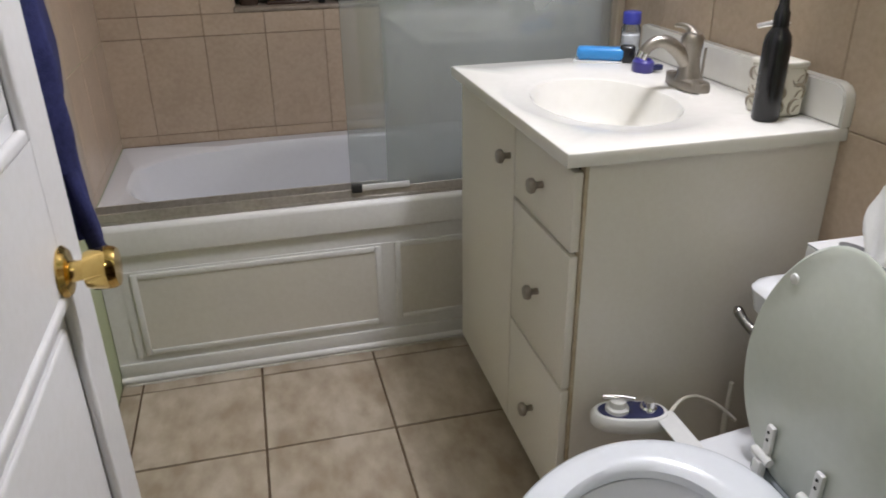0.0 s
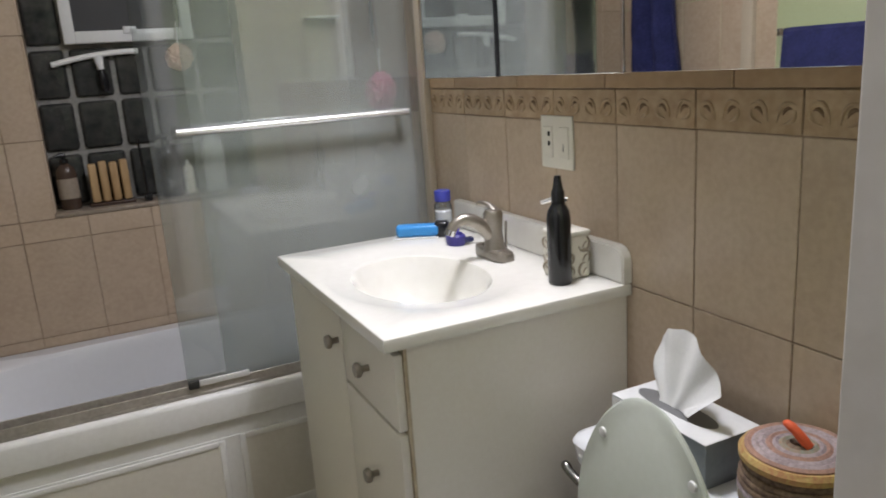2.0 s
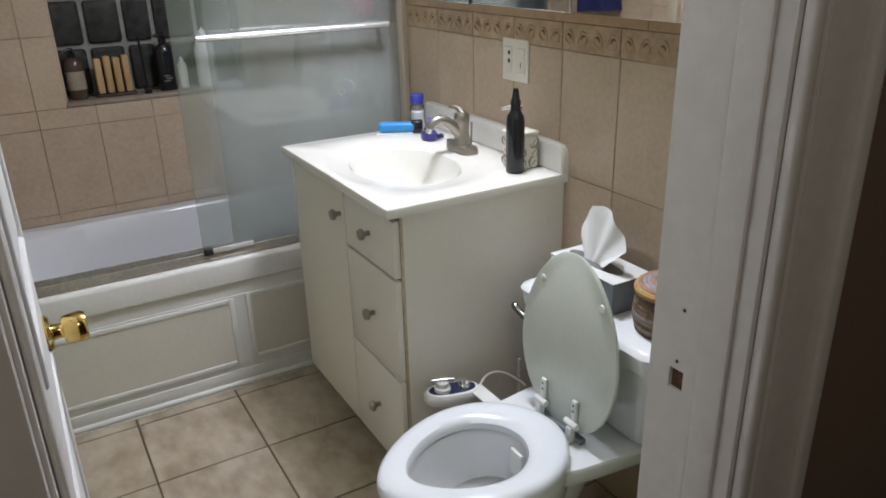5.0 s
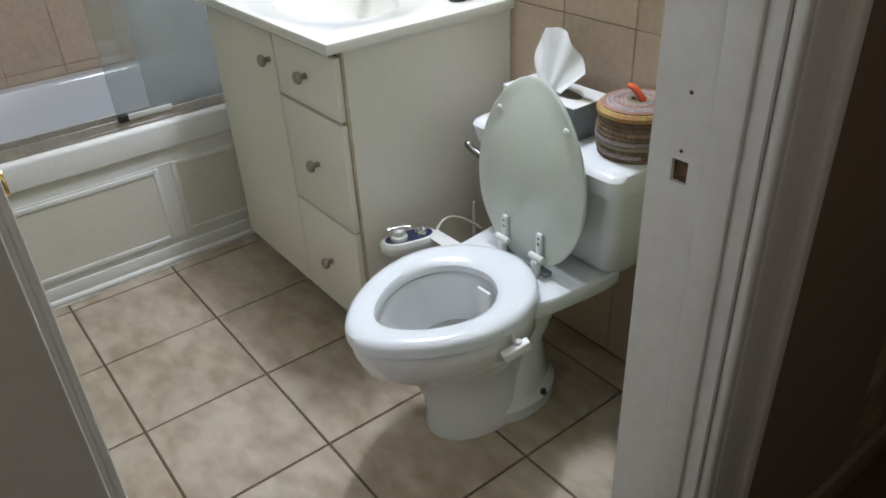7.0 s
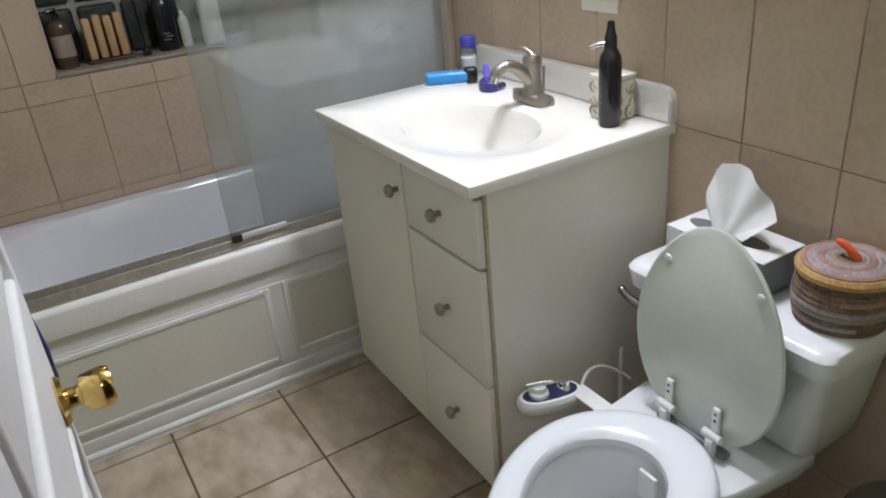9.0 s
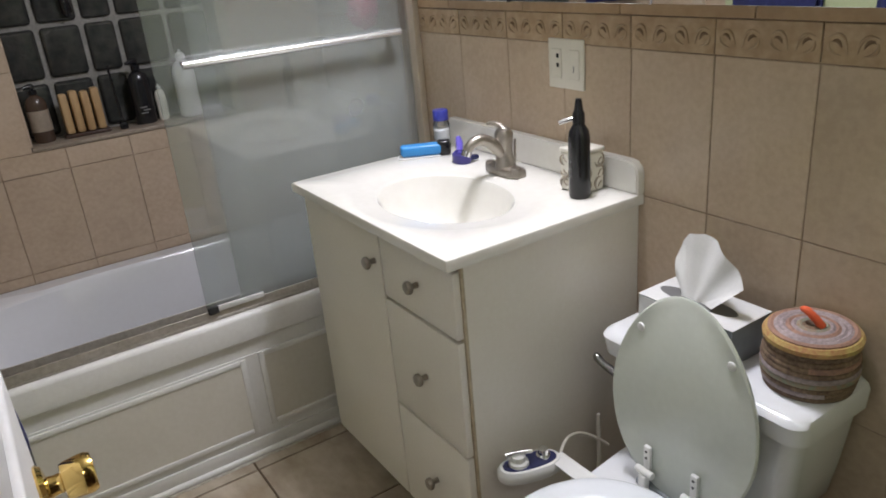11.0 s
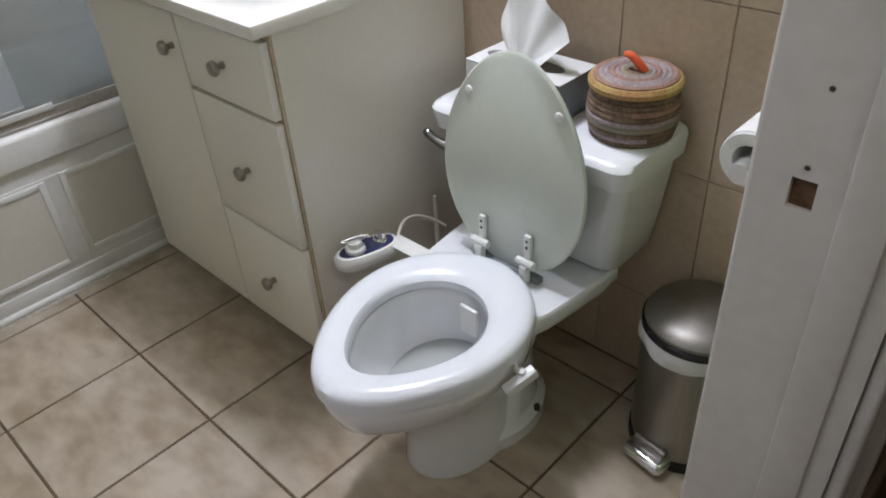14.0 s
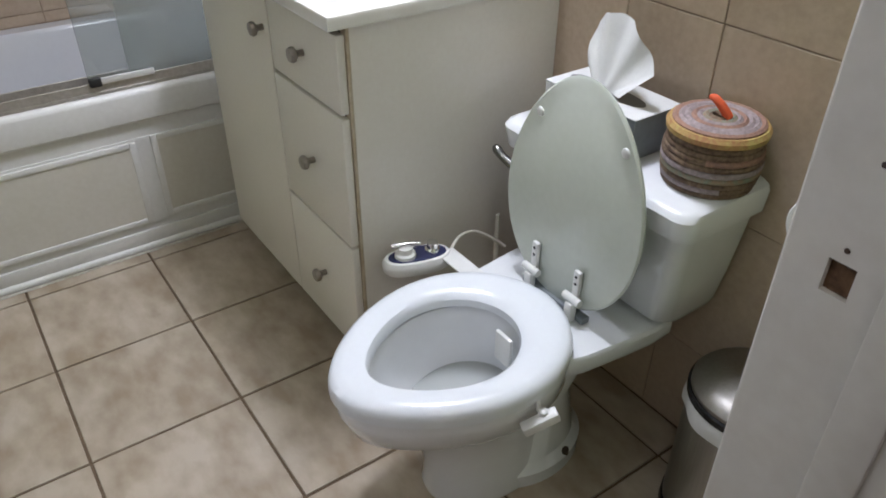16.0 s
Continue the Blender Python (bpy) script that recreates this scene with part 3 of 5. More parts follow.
# ---------- window of glass blocks ----------
def block_window():
    w = thing("window_1", ((NX0 + NX1) / 2, NY, NZ0), "dark glass block window with a small vinyl vent window", "window", kind="structure")
    part("mortar", box(NX0, NX1, NY + 0.012, NY + 0.09, NZ0, NZ1), MORTAR, w, smooth=False)
    xs = [-0.125, -0.013, 0.115, 0.218, 0.371, 0.51]
    zs = [NZ0 + 0.014, 1.041, 1.203, 1.365, 1.57, NZ1]
    for i in range(5):
        for j in range(5):
            if 1 <= i <= 3 and j >= 3:
                continue
            bm = box(xs[i] + 0.007, xs[i + 1] - 0.007, NY - 0.002, NY + 0.05, zs[j] + 0.007, zs[j + 1] - 0.007, 0.012, 3)
            part("glass_block", bm, BLOCK_GLASS, w)
    x0, x1, z0, z1 = -0.013, 0.371, 1.372, NZ1 - 0.004
    fr = bmesh.new()
    for a, b, c, d in ((x0, x0 + 0.034, z0, z1), (x1 - 0.034, x1, z0, z1), (x0 + 0.034, x1 - 0.034, z0, z0 + 0.036), (x0 + 0.034, x1 - 0.034, z1 - 0.036, z1)):
        box(a, b, NY - 0.03, NY + 0.02, c, d, 0.003, 2, fr)
    f = part("window_frame", fr, VINYL, w, "white vinyl vent window frame")
    part("pane", box(x0 + 0.034, x1 - 0.034, NY - 0.006, NY + 0.008, z0 + 0.036, z1 - 0.036), SCREEN, f)
    part("latch", box(0.16, 0.20, NY - 0.036, NY - 0.02, z0 + 0.024, z0 + 0.046, 0.003), VINYL, f)
    return w


block_window()


def squeegee():
    s = thing("squeegee", (0.07, NY - 0.02, 1.24), "white squeegee with a black grip hanging on the window", "squeegee")
    bm = tube(curve_points((-0.06, NY - 0.014, 1.312), (0.07, NY - 0.018, 1.345), (0.195, NY - 0.014, 1.342), 10), 0.009, 10)
    part("blade", bm, WHITE_PLASTIC, s)
    part("neck", tube([(0.075, NY - 0.016, 1.33), (0.078, NY - 0.02, 1.29)], 0.012, 10, taper=[0.016, 0.009]), WHITE_PLASTIC, s)
    part("grip", tube([(0.078, NY - 0.02, 1.292), (0.08, NY - 0.018, 1.27), (0.082, NY - 0.018, 1.235), (0.083, NY - 0.018, 1.222)], 0.012, 12, taper=[0.009, 0.014, 0.016, 0.008]), BLACK_PLASTIC, s, "black rubber grip")


squeegee()


def bottle(name, x, y, z, r, h, mat_body, mat_top, label, pump=True, flat=0.7, category="bottle", band=None):
    b = thing(name, (x, y, z), label, category)
    body = [(r * 0.9, z), (r, z + 0.006), (r, z + h * 0.66), (r * 0.82, z + h * 0.76), (r * 0.34, z + h * 0.82), (r * 0.34, z + h * 0.84)]
    part("body", lathe(x, y, body, 24, sy=flat), mat_body, b)
    cap = part("cap", lathe(x, y, [(r * 0.42, z + h * 0.835), (r * 0.42, z + h * 0.90), (r * 0.3, z + h * 0.915), (r * 0.12, z + h * 0.92), (r * 0.12, z + h * 0.96)], 16), mat_top, b)
    if pump:
        part("nozzle", tube([(x + r * 0.15, y, z + h * 0.965), (x - r * 0.3, y - r * 0.2, z + h * 0.975), (x - r * 0.9, y - r * 0.4, z + h * 0.955)], r * 0.16, 10, taper=[r * 0.28, r * 0.24, r * 0.14]), mat_top, cap)
    if band:
        part("label_panel", lathe(x, y, [(r * 1.012, z + h * 0.2), (r * 1.015, z + h * 0.21), (r * 1.015, z + h * 0.55), (r * 1.012, z + h * 0.56)], 24, sy=flat, caps=False), band, b)
    return b


SILL = NZ0 + 0.014
bottle("shampoo_bottle", 0.232, 2.0, SILL, 0.034, 0.205, BLACK_PLASTIC, BLACK_PLASTIC, "black plastic shampoo bottle on the recess sill", True, 0.7)
for k in range(3):
    x = 0.215 + 0.008 * (k % 2)
    part("print_line", box(x, x + 0.022, 1.9725, 1.9745, SILL + 0.035 + 0.009 * k, SILL + 0.039 + 0.009 * k), GREY_PRINT, bpy.data.objects["shampoo_bottle"])
bottle("pump_bottle", -0.075, 2.0, SILL, 0.03, 0.175, shader("brown amber bottle", (0.075, 0.048, 0.034), 0.25, grain=80, blot=8, amount=0.5), BLACK_PLASTIC, "amber pump bottle with a pale label on the sill", True, 0.8, band=SILL_STONE)
bottle("lotion_bottle", 0.375, 1.985, SILL, 0.036, 0.225, WHITE_PLASTIC, WHITE_PLASTIC, "tall white lotion bottle on the recess sill", False, 0.7)
bottle("tube_bottle", 0.292, 2.015, SILL, 0.017, 0.12, CREAM_PLASTIC, WHITE_PLASTIC, "small cream tube standing on the recess sill", False, 0.8)


def wood_caddy():
    w = thing("wooden_brush_rack", (0.035, 2.0, SILL), "upright pale wooden slats tied in a row on the sill", "brush rack")
    for k in range(4):
        x = -0.012 + 0.031 * k
        bm = box(x, x + 0.024, 1.978, 2.012, SILL + 0.012, SILL + 0.135 + 0.006 * (k % 2), 0.006, 3)
        part("slat", bm, WOOD, w)
    part("base_bar", box(-0.02, 0.115, 1.972, 2.018, SILL, SILL + 0.011, 0.003), DARK_PLASTIC, w)
    part("rod", tube([(0.152, 1.965, SILL + 0.004), (0.147, 1.975, SILL + 0.2)], 0.004, 8), BLACK_PLASTIC, w)
    part("rod_foot", box(0.140, 0.164, 1.956, 1.976, SILL, SILL + 0.022, 0.004), BLACK_PLASTIC, w)


wood_caddy()


def puff(name, x, y, z, r, mat_body, label, squash=1.0):
    p = thing(name, (x, y, z - r), label, "bath puff")
    bm = bmesh.new()
    bmesh.ops.create_icosphere(bm, subdivisions=4, radius=r)
    for v in bm.verts:
        d = v.co.normalized()
        v.co = d * r * (0.82 + 0.3 * abs(noise.noise(d * 4.5)) + 0.12 * noise.noise(d * 12))
        v.co.z *= squash
    bm.transform(Matrix.Translation((x, y, z)))
    part("mesh_ball", bm, mat_body, p)
    part("cord", tube([(x, y, z + r * 0.7 * squash), (x + 0.004, y, z + r * squash + 0.06)], 0.0025, 6), WHITE_PLASTIC, p)


puff("bath_puff", 0.315, NY - 0.045, 1.315, 0.045, PEACH, "peach bath puff hanging by the window", 1.05)
puff("bath_puff", 0.80, 1.48, 1.17, 0.05, PINK, "pink bath puff hanging on the tub fittings wall", 1.25)


def shower_head():
    s = thing("shower_fitting", (XE, 1.6, 1.3), "chrome shower slide fitting on the tub wall", "shower")
    part("riser", tube([(0.845, 1.62, 1.32), (0.845, 1.62, 1.95)], 0.009, 12), CHROME, s)
    for z in (1.34, 1.93):
        part("bracket", tube([(XE - 0.001, 1.62, z), (0.845, 1.62, z)], 0.011, 12), CHROME, s)
    bm = lathe(0, 0, [(0.07, 0), (0.068, 0.006), (0.03, 0.012), (0.026, 0.04), (0.004, 0.044)], 28)
    bm.transform(Matrix.Translation((XE - 0.001, 1.6, 0.95)) @ Matrix.Rotation(radians(-90), 4, "Y"))
    part("valve_plate", bm, CHROME, s)
    part("caddy_tray", box(0.72, 0.83, 1.86, 1.925, 1.41, 1.418, 0.003), CREAM_PLASTIC, s, "white hanging tray")


shower_head()

# ---------- vanity ----------
VX, VY0, VY1, VZ = 0.378, 0.449, 1.106, 0.795


def knob(parent, y, z):
    prof = [(0.0065, 0.0), (0.006, 0.010), (0.0075, 0.013), (0.0135, 0.017), (0.0145, 0.022), (0.012, 0.027), (0.003, 0.0285)]
    bm = lathe(0, 0, prof, 20)
    bm.transform(Matrix.Translation((VX, y, z)) @ Matrix.Rotation(radians(-90), 4, "Y"))
    part("knob", bm, NICKEL, parent, "round brushed nickel knob")


def vanity():
    v = thing("vanity_cabinet", (0.62, 0.78, 0), "cream laminate vanity cabinet with a door and three drawers", "cabinet")
    bm = bmesh.new()
    box(0.3965, 0.855, VY0 + 0.018, VY1 - 0.018, 0.10, 0.112, bm=bm)
    box(0.3965, 0.41, VY0 + 0.018, VY1 - 0.018, 0.112, VZ, bm=bm)
    part("carcass", bm, GAP_SHADE, v, smooth=False)
    for y0, y1 in ((VY0, VY0 + 0.018), (VY1 - 0.018, VY1)):
        prof = [(0.399, 0.10), (0.455, 0.10), (0.455, 0.0), (0.855, 0.0), (0.855, VZ), (0.399, VZ)]
        part("side_panel", loft([[(x, y, z) for x, z in prof] for y in (y0, y1)]), CABINET, v, smooth=False)
    part("edge_strip", box(0.3945, 0.4005, VY0 - 0.0012, VY0 + 0.018, 0.10, VZ, 0.0006, 1), CABINET_EDGE, v, "worn brownish edge banding")
    part("toe_board", box(0.455, 0.47, VY0 + 0.018, VY1 - 0.018, 0, 0.10), CABINET, v, smooth=False)
    door = part("cabinet_door", box(VX, 0.394, 0.7315, VY1 - 0.002, 0.102, 0.781, 0.0022), CABINET, v, "cream flat cabinet door")
    knob(door, 0.756, 0.715)
    for z0, z1, zk in ((0.6425, 0.781, 0.716), (0.3725, 0.6345, 0.505), (0.102, 0.3665, 0.238)):
        d = part("drawer_front", box(VX, 0.394, VY0 + 0.0035, 0.7255 + (0.0025 if z0 < 0.6 else 0), z0, z1, 0.0022), CABINET, v, "cream flat drawer front")
        knob(d, 0.583, zk)
    return v


vanity()


def vanity_top():
    t = thing("bathroom_sink", (0.62, 0.78, VZ), "white cultured marble vanity top with a moulded oval basin", "sink")
    x0, x1, y0, y1, z0, z1 = 0.357, 0.855, 0.435, 1.120, VZ + 0.001, 0.819
    cx, cy, n = 0.565, 0.752, 96

    def rect(z, inset, rz=0.0):
        out = []
        for i in range(n):
            a = 2 * math.pi * (i + 0.5) / n
            c, s = math.cos(a), math.sin(a)
            hx = (x1 - inset - cx) if c > 0 else (cx - x0 - inset)
            hy = (y1 - inset - cy) if s > 0 else (cy - y0 - inset)
            k = min(hx / abs(c), hy / abs(s))
            out.append([cx + k * c, cy + k * s, z])
        for qx in (x0 + inset, x1 - inset):
            for qy in (y0 + inset, y1 - inset):
                p = min(out, key=lambda p: (p[0] - qx) ** 2 + (p[1] - qy) ** 2)
                p[0], p[1] = qx, qy
        return out

    def oval(ax, ay, z, dx=0.0):
        return [(cx + dx + ax * math.cos(2 * math.pi * (i + 0.5) / n), cy + ay * math.sin(2 * math.pi * (i + 0.5) / n), z) for i in range(n)]

    rings = [rect(z0, 0.012), rect(z0, 0.0), rect(z1 - 0.005, 0.0), rect(z1 - 0.0015, 0.0015), rect(z1, 0.005), oval(0.188, 0.247, z1), oval(0.180, 0.238, z1 - 0.003), oval(0.148, 0.198, z1 - 0.0045),
             oval(0.136, 0.186, z1 - 0.008), oval(0.128, 0.177, z1 - 0.022), oval(0.118, 0.163, z1 - 0.06), oval(0.095, 0.132, z1 - 0.10, 0.005), oval(0.06, 0.085, z1 - 0.125, 0.01), oval(0.026, 0.026, z1 - 0.131, 0.015)]
    part("counter_and_basin", loft(rings, False, True), MARBLE, t)
    prof = [(y0, z1), (y1, z1), (y1, z1 + 0.066), (y1 - 0.004, z1 + 0.070), (y0 + 0.03, z1 + 0.070), (y0 + 0.014, z1 + 0.066), (y0 + 0.004, z1 + 0.056), (y0, z1 + 0.042)]
    bm = loft([[(x, y, z) for y, z in prof] for x in (0.835, 0.856)])
    bmesh.ops.bevel(bm, geom=[e for e in bm.edges if abs(e.verts[0].co.x - 0.835) < 1e-5 and abs(e.verts[1].co.x - 0.835) < 1e-5], offset=0.003, segments=2, affect="EDGES")
    part("backsplash", bm, MARBLE, t)
    part("drain_ring", lathe(cx + 0.015, cy, [(0.025, z1 - 0.1305), (0.024, z1 - 0.127), (0.016, z1 - 0.128), (0.002, z1 - 0.129)], 24), CHROME, t, "chrome basin drain")
    return t


vanity_top()
TOP = 0.819


def faucet():
    f = thing("faucet", (0.758, 0.774, TOP), "brushed nickel single-handle basin faucet", "faucet")
    ring = []
    for i in range(40):
        a = 2 * math.pi * i / 40
        c, s = math.cos(a), math.sin(a)
        ring.append((0.758 + 0.026 * math.copysign(abs(c) ** 0.8, c), 0.774 + 0.066 * math.copysign(abs(s) ** 0.8, s)))
    def scaled(k, z):
        return [(0.758 + (x - 0.758) * k, 0.774 + (y - 0.774) * (1 - (1 - k) * 0.4), z) for x, y in ring]
    part("base_plate", loft([scaled(1, TOP), scaled(1, TOP + 0.010), scaled(0.92, TOP + 0.016), scaled(0.6, TOP + 0.019)]), NICKEL, f)
    part("column", lathe(0.758, 0.774, [(0.027, TOP + 0.012), (0.023, TOP + 0.025), (0.019, TOP + 0.055), (0.021, TOP + 0.080), (0.022, TOP + 0.096), (0.017, TOP + 0.104), (0.004, TOP + 0.108)], 28), NICKEL, f)
    sp = [(0.753, 0.774, TOP + 0.045)] + curve_points((0.741, 0.775, TOP + 0.060), (0.695, 0.780, TOP + 0.112), (0.665, 0.785, TOP + 0.078), 10) + [(0.659, 0.786, TOP + 0.066)]
    k = len(sp)
    part("spout", tube(sp, 0.012, 16, taper=[0.016 - 0.005 * i / (k - 1) for i in range(k)]), NICKEL, f)
    part("aerator", tube([(0.661, 0.7855, TOP + 0.072), (0.656, 0.7865, TOP + 0.060)], 0.0118, 16), CHROME, f)
    hp = curve_points((0.760, 0.774, TOP + 0.098), (0.760, 0.790, TOP + 0.122), (0.742, 0.816, TOP + 0.114), 8)
    part("lever_handle", tube(hp, 0.008, 12, taper=[0.014, 0.011, 0.0085, 0.0072, 0.0065, 0.006, 0.0055, 0.005, 0.0035]), NICKEL, f)
    part("lift_rod", tube([(0.786, 0.772, TOP + 0.012), (0.789, 0.772, TOP + 0.075)], 0.0028, 8), NICKEL, f)
    for y in (0.822, 0.726):
        part("screw_cover", lathe(0.750, y, [(0.012, TOP + 0.012), (0.011, TOP + 0.022), (0.003, TOP + 0.024)], 16), NICKEL, f)


faucet()


def spray_bottle():
    x, y, z = 0.753, 0.517, TOP
    s = thing("spray_bottle", (x, y, z), "slim black plastic spray bottle on the counter", "bottle")
    part("body", lathe(x, y, [(0.0205, z), (0.0225, z + 0.004), (0.0225, z + 0.125), (0.0205, z + 0.140), (0.013, z + 0.153), (0.0105, z + 0.157)], 28), BLACK_PLASTIC, s)
    part("spray_head", lathe(x, y, [(0.0125, z + 0.156), (0.0125, z + 0.176), (0.0095, z + 0.182), (0.0075, z + 0.198), (0.006, z + 0.206)], 20), BLACK_PLASTIC, s)
    for k in range(9):
        a = math.radians(150 + 12 * (k % 3))
        bm = box(-0.0024, 0.0024, -0.0004, 0.0004, 0, 0.0014)
        bm.transform(Matrix.Translation((x + 0.0224 * math.cos(a), y + 0.0224 * math.sin(a), z + 0.045 + 0.009 * (k // 3) + 0.002 * k)) @ Matrix.Rotation(a + math.pi / 2, 4, "Z"))
        part("print_line", bm, GREY_PRINT, s)


spray_bottle()


def soap_dispenser():
    x, y, z = 0.793, 0.552, TOP
    s = thing("soap_dispenser", (x, y, z), "cream square soap dispenser with brown ring pattern", "soap dispenser")
    part("body", box(x - 0.033, x + 0.033, y - 0.034, y + 0.034, z, z + 0.088, 0.007, 3), CREAM_PLASTIC, s)
    part("rim", box(x - 0.034, x + 0.034, y - 0.035, y + 0.035, z + 0.084, z + 0.094, 0.004, 2), CREAM_PLASTIC, s)
    brown = shader("brown glaze", (0.34, 0.29, 0.22), 0.3)
    rnd = random.Random(5)
    for face in (0, 1):
        for i in range(2):
            for j in range(3):
                r = 0.009 + 0.004 * rnd.random()
                turn, sweep = rnd.uniform(0, 6.28), rnd.uniform(2.6, 4.6)
                arc = [(r * math.cos(turn + sweep * q / 10), 1.15 * r * math.sin(turn + sweep * q / 10), 0.0006) for q in range(11)]
                bm = tube(arc, 0.002, 6, taper=[0.0008 + 0.0022 * math.sin(math.pi * q / 10) for q in range(11)])
                tube([(-0.3 * r, -0.6 * r, 0.0005), (0.1 * r, 0.1 * r, 0.0007), (0.5 * r, 0.3 * r, 0.0005)], 0.0015, 6, bm=bm)
                u, w = -0.017 + 0.034 * i, z + 0.016 + 0.026 * j
                rot = Matrix.Rotation(radians(-90), 4, "Y") if face == 0 else Matrix.Rotation(radians(90), 4, "X")
                pos = (x - 0.0328, y + u, w) if face == 0 else (x + u, y - 0.0338, w)
                bm.transform(Matrix.Translation(pos) @ rot)
                part("ring_motif", bm, brown, s)
    part("pump_stem", lathe(x, y, [(0.012, z + 0.094), (0.011, z + 0.102), (0.004, z + 0.104), (0.004, z + 0.148)], 16), CHROME, s)
    part("pump_spout", tube([(x + 0.006, y, z + 0.150), (x - 0.014, y + 0.018, z + 0.152), (x - 0.032, y + 0.034, z + 0.145)], 0.005, 10), CHROME, s)


soap_dispenser()


def pill_bottle():
    x, y, z = 0.788, 1.085, TOP
    s = thing("pill_bottle", (x, y, z), "clear jar with white contents and a blue cap", "jar")
    g = part("body", lathe(x, y, [(0.021, z), (0.0225, z + 0.0039), (0.0225, z + 0.0676), (0.017, z + 0.0780)], 24), CLEAR_PLASTIC, s, "clear plastic body")
    g.visible_shadow = False
    part("contents", lathe(x, y, [(0.0205, z + 0.0026), (0.0212, z + 0.0078), (0.0212, z + 0.0520), (0.018, z + 0.0559)], 24), WHITE_PLASTIC, s)
    part("cap", lathe(x, y, [(0.0205, z + 0.0780), (0.021, z + 0.0806), (0.021, z + 0.1027), (0.019, z + 0.1053)], 28), CAP_BLUE, s, "ribbed blue cap")


pill_bottle()


def grooming_things():
    z = TOP
    b = thing("shaver_case", (0.73, 1.045, z), "bright blue shaver case with a dark strap", "shaver case")
    ax = Vector((0.104, -0.058, 0)).normalized()
    c = Vector((0.702, 1.058, z))
    bm = box(-0.055, 0.055, -0.018, 0.018, 0.0, 0.030, 0.010, 4)
    for v in bm.verts:
        v.co.z += 0.006 * (v.co.x / 0.055) ** 2
    m = Matrix.Translation(c) @ Matrix.Rotation(math.atan2(ax.y, ax.x), 4, "Z")
    bm.transform(m)
    part("case", bm, BLUE_PLASTIC, b)
    bm = box(0.042, 0.078, -0.016, 0.016, 0.0, 0.040, 0.008, 3)
    bm.transform(m)
    part("strap", bm, BLACK_PLASTIC, b, "black strap")
    bm = box(-0.062, 0.05, -0.020, 0.020, 0.0, 0.004, 0.0015, 1)
    bm.transform(m)
    part("tray", bm, WHITE_PLASTIC, b)
    p = thing("razor_holder", (0.762, 0.925, z), "dark purple razor holder lying by the faucet", "razor holder")
    bm = lathe(0.742, 0.930, [(0.026, z), (0.029, z + 0.006), (0.028, z + 0.022), (0.022, z + 0.027), (0.019, z + 0.016)], 24, sx=0.8)
    part("dish", bm, PURPLE_PLASTIC, p)
    part("handle", tube([(0.748, 0.948, z + 0.016), (0.770, 0.978, z + 0.034), (0.784, 1.002, z + 0.042)], 0.009, 10, taper=[0.007, 0.010, 0.007]), PURPLE_LIGHT, p, "purple tilted handle")
    part("blade_head", box(0.752, 0.778, 0.905, 0.921, z + 0.005, z + 0.017, 0.003), NAVY_PLASTIC, p)


grooming_things()


def outlet():
    y0, y1, z0, z1, x = 0.604, 0.716, 1.012, 1.120, XE
    o = thing("outlet_plate", (x, 0.66, 1.012), "cream two-gang wall plate with an outlet and a switch", "outlet")
    part("plate", box(x - 0.006, x - 0.0002, y0, y1, z0, z1, 0.003, 2), CREAM_PLASTIC, o)
    for ya in (0.688, 0.632):
        rk = part("insert", box(x - 0.0085, x - 0.005, ya - 0.016, ya + 0.016, 1.034, 1.098, 0.0015, 1), CREAM_PLASTIC, o)
        if ya > 0.66:
            for dz in (0.016, -0.004):
                part("slot", box(x - 0.0092, x - 0.0083, ya - 0.009, ya - 0.002, 1.063 + dz, 1.072 + dz), BLACK_PLASTIC, rk)
        else:
            part("slot", box(x - 0.0092, x - 0.0083, ya - 0.001, ya + 0.001, 1.05, 1.064), GREY_PRINT, rk)


outlet()


def medicine_cabinet():
    m = thing("medicine_cabinet", (0.82, 0.56, 1.204), "three-door mirrored wall cabinet above the basin", "mirror cabinet")
    part("body", box(0.781, XE - 0.001, -0.105, 1.112, 1.206, 1.86, 0.002), CREAM_PLASTIC, m)
    for y0, y1 in ((-0.10, 0.357), (0.360, 0.752), (0.755, 1.112)):
        d = part("mirror_door", box(0.7762, 0.780, y0, y1, 1.204, 1.862, 0.0008, 1), MIRROR, m, "mirrored door")
        part("door_backing", box(0.780, 0.7812, y0, y1, 1.204, 1.862), GAP_SHADE, d)
    # black strip laid on the mirrors in place of the shaded door gap
    part("edge_pull", box(0.7735, 0.7765, 0.747, 0.7595, 1.203, 1.862, 0.001, 1), BLACK_PLASTIC, m, "dark strip for the shaded gap between doors")
    part("edge_pull", box(0.7735, 0.7765, 0.3545, 0.3625, 1.203, 1.862, 0.001, 1), CHROME, m, "bright edge strip between doors")


medicine_cabinet()


def vanity_light():
    v = thing("vanity_light", (0.8, 0.56, 1.9), "wall light bar with three downlight arms above the mirror", "wall lamp")
    part("bar", box(0.845, XE - 0.001, 0.29, 0.83, 2.10, 2.17, 0.006), CHROME, v)
    for y in BULB_Y:
        part("arm", tube(curve_points((0.846, y, 2.14), (0.645, y, 2.18), (0.645, y, 2.125), 8), 0.008, 10), CHROME, v)
        part("socket", lathe(0.645, y, [(0.018, 2.115), (0.02, 2.135)], 16), CHROME, v)


vanity_light()

# ---------- toilet ----------
TY = 0.148


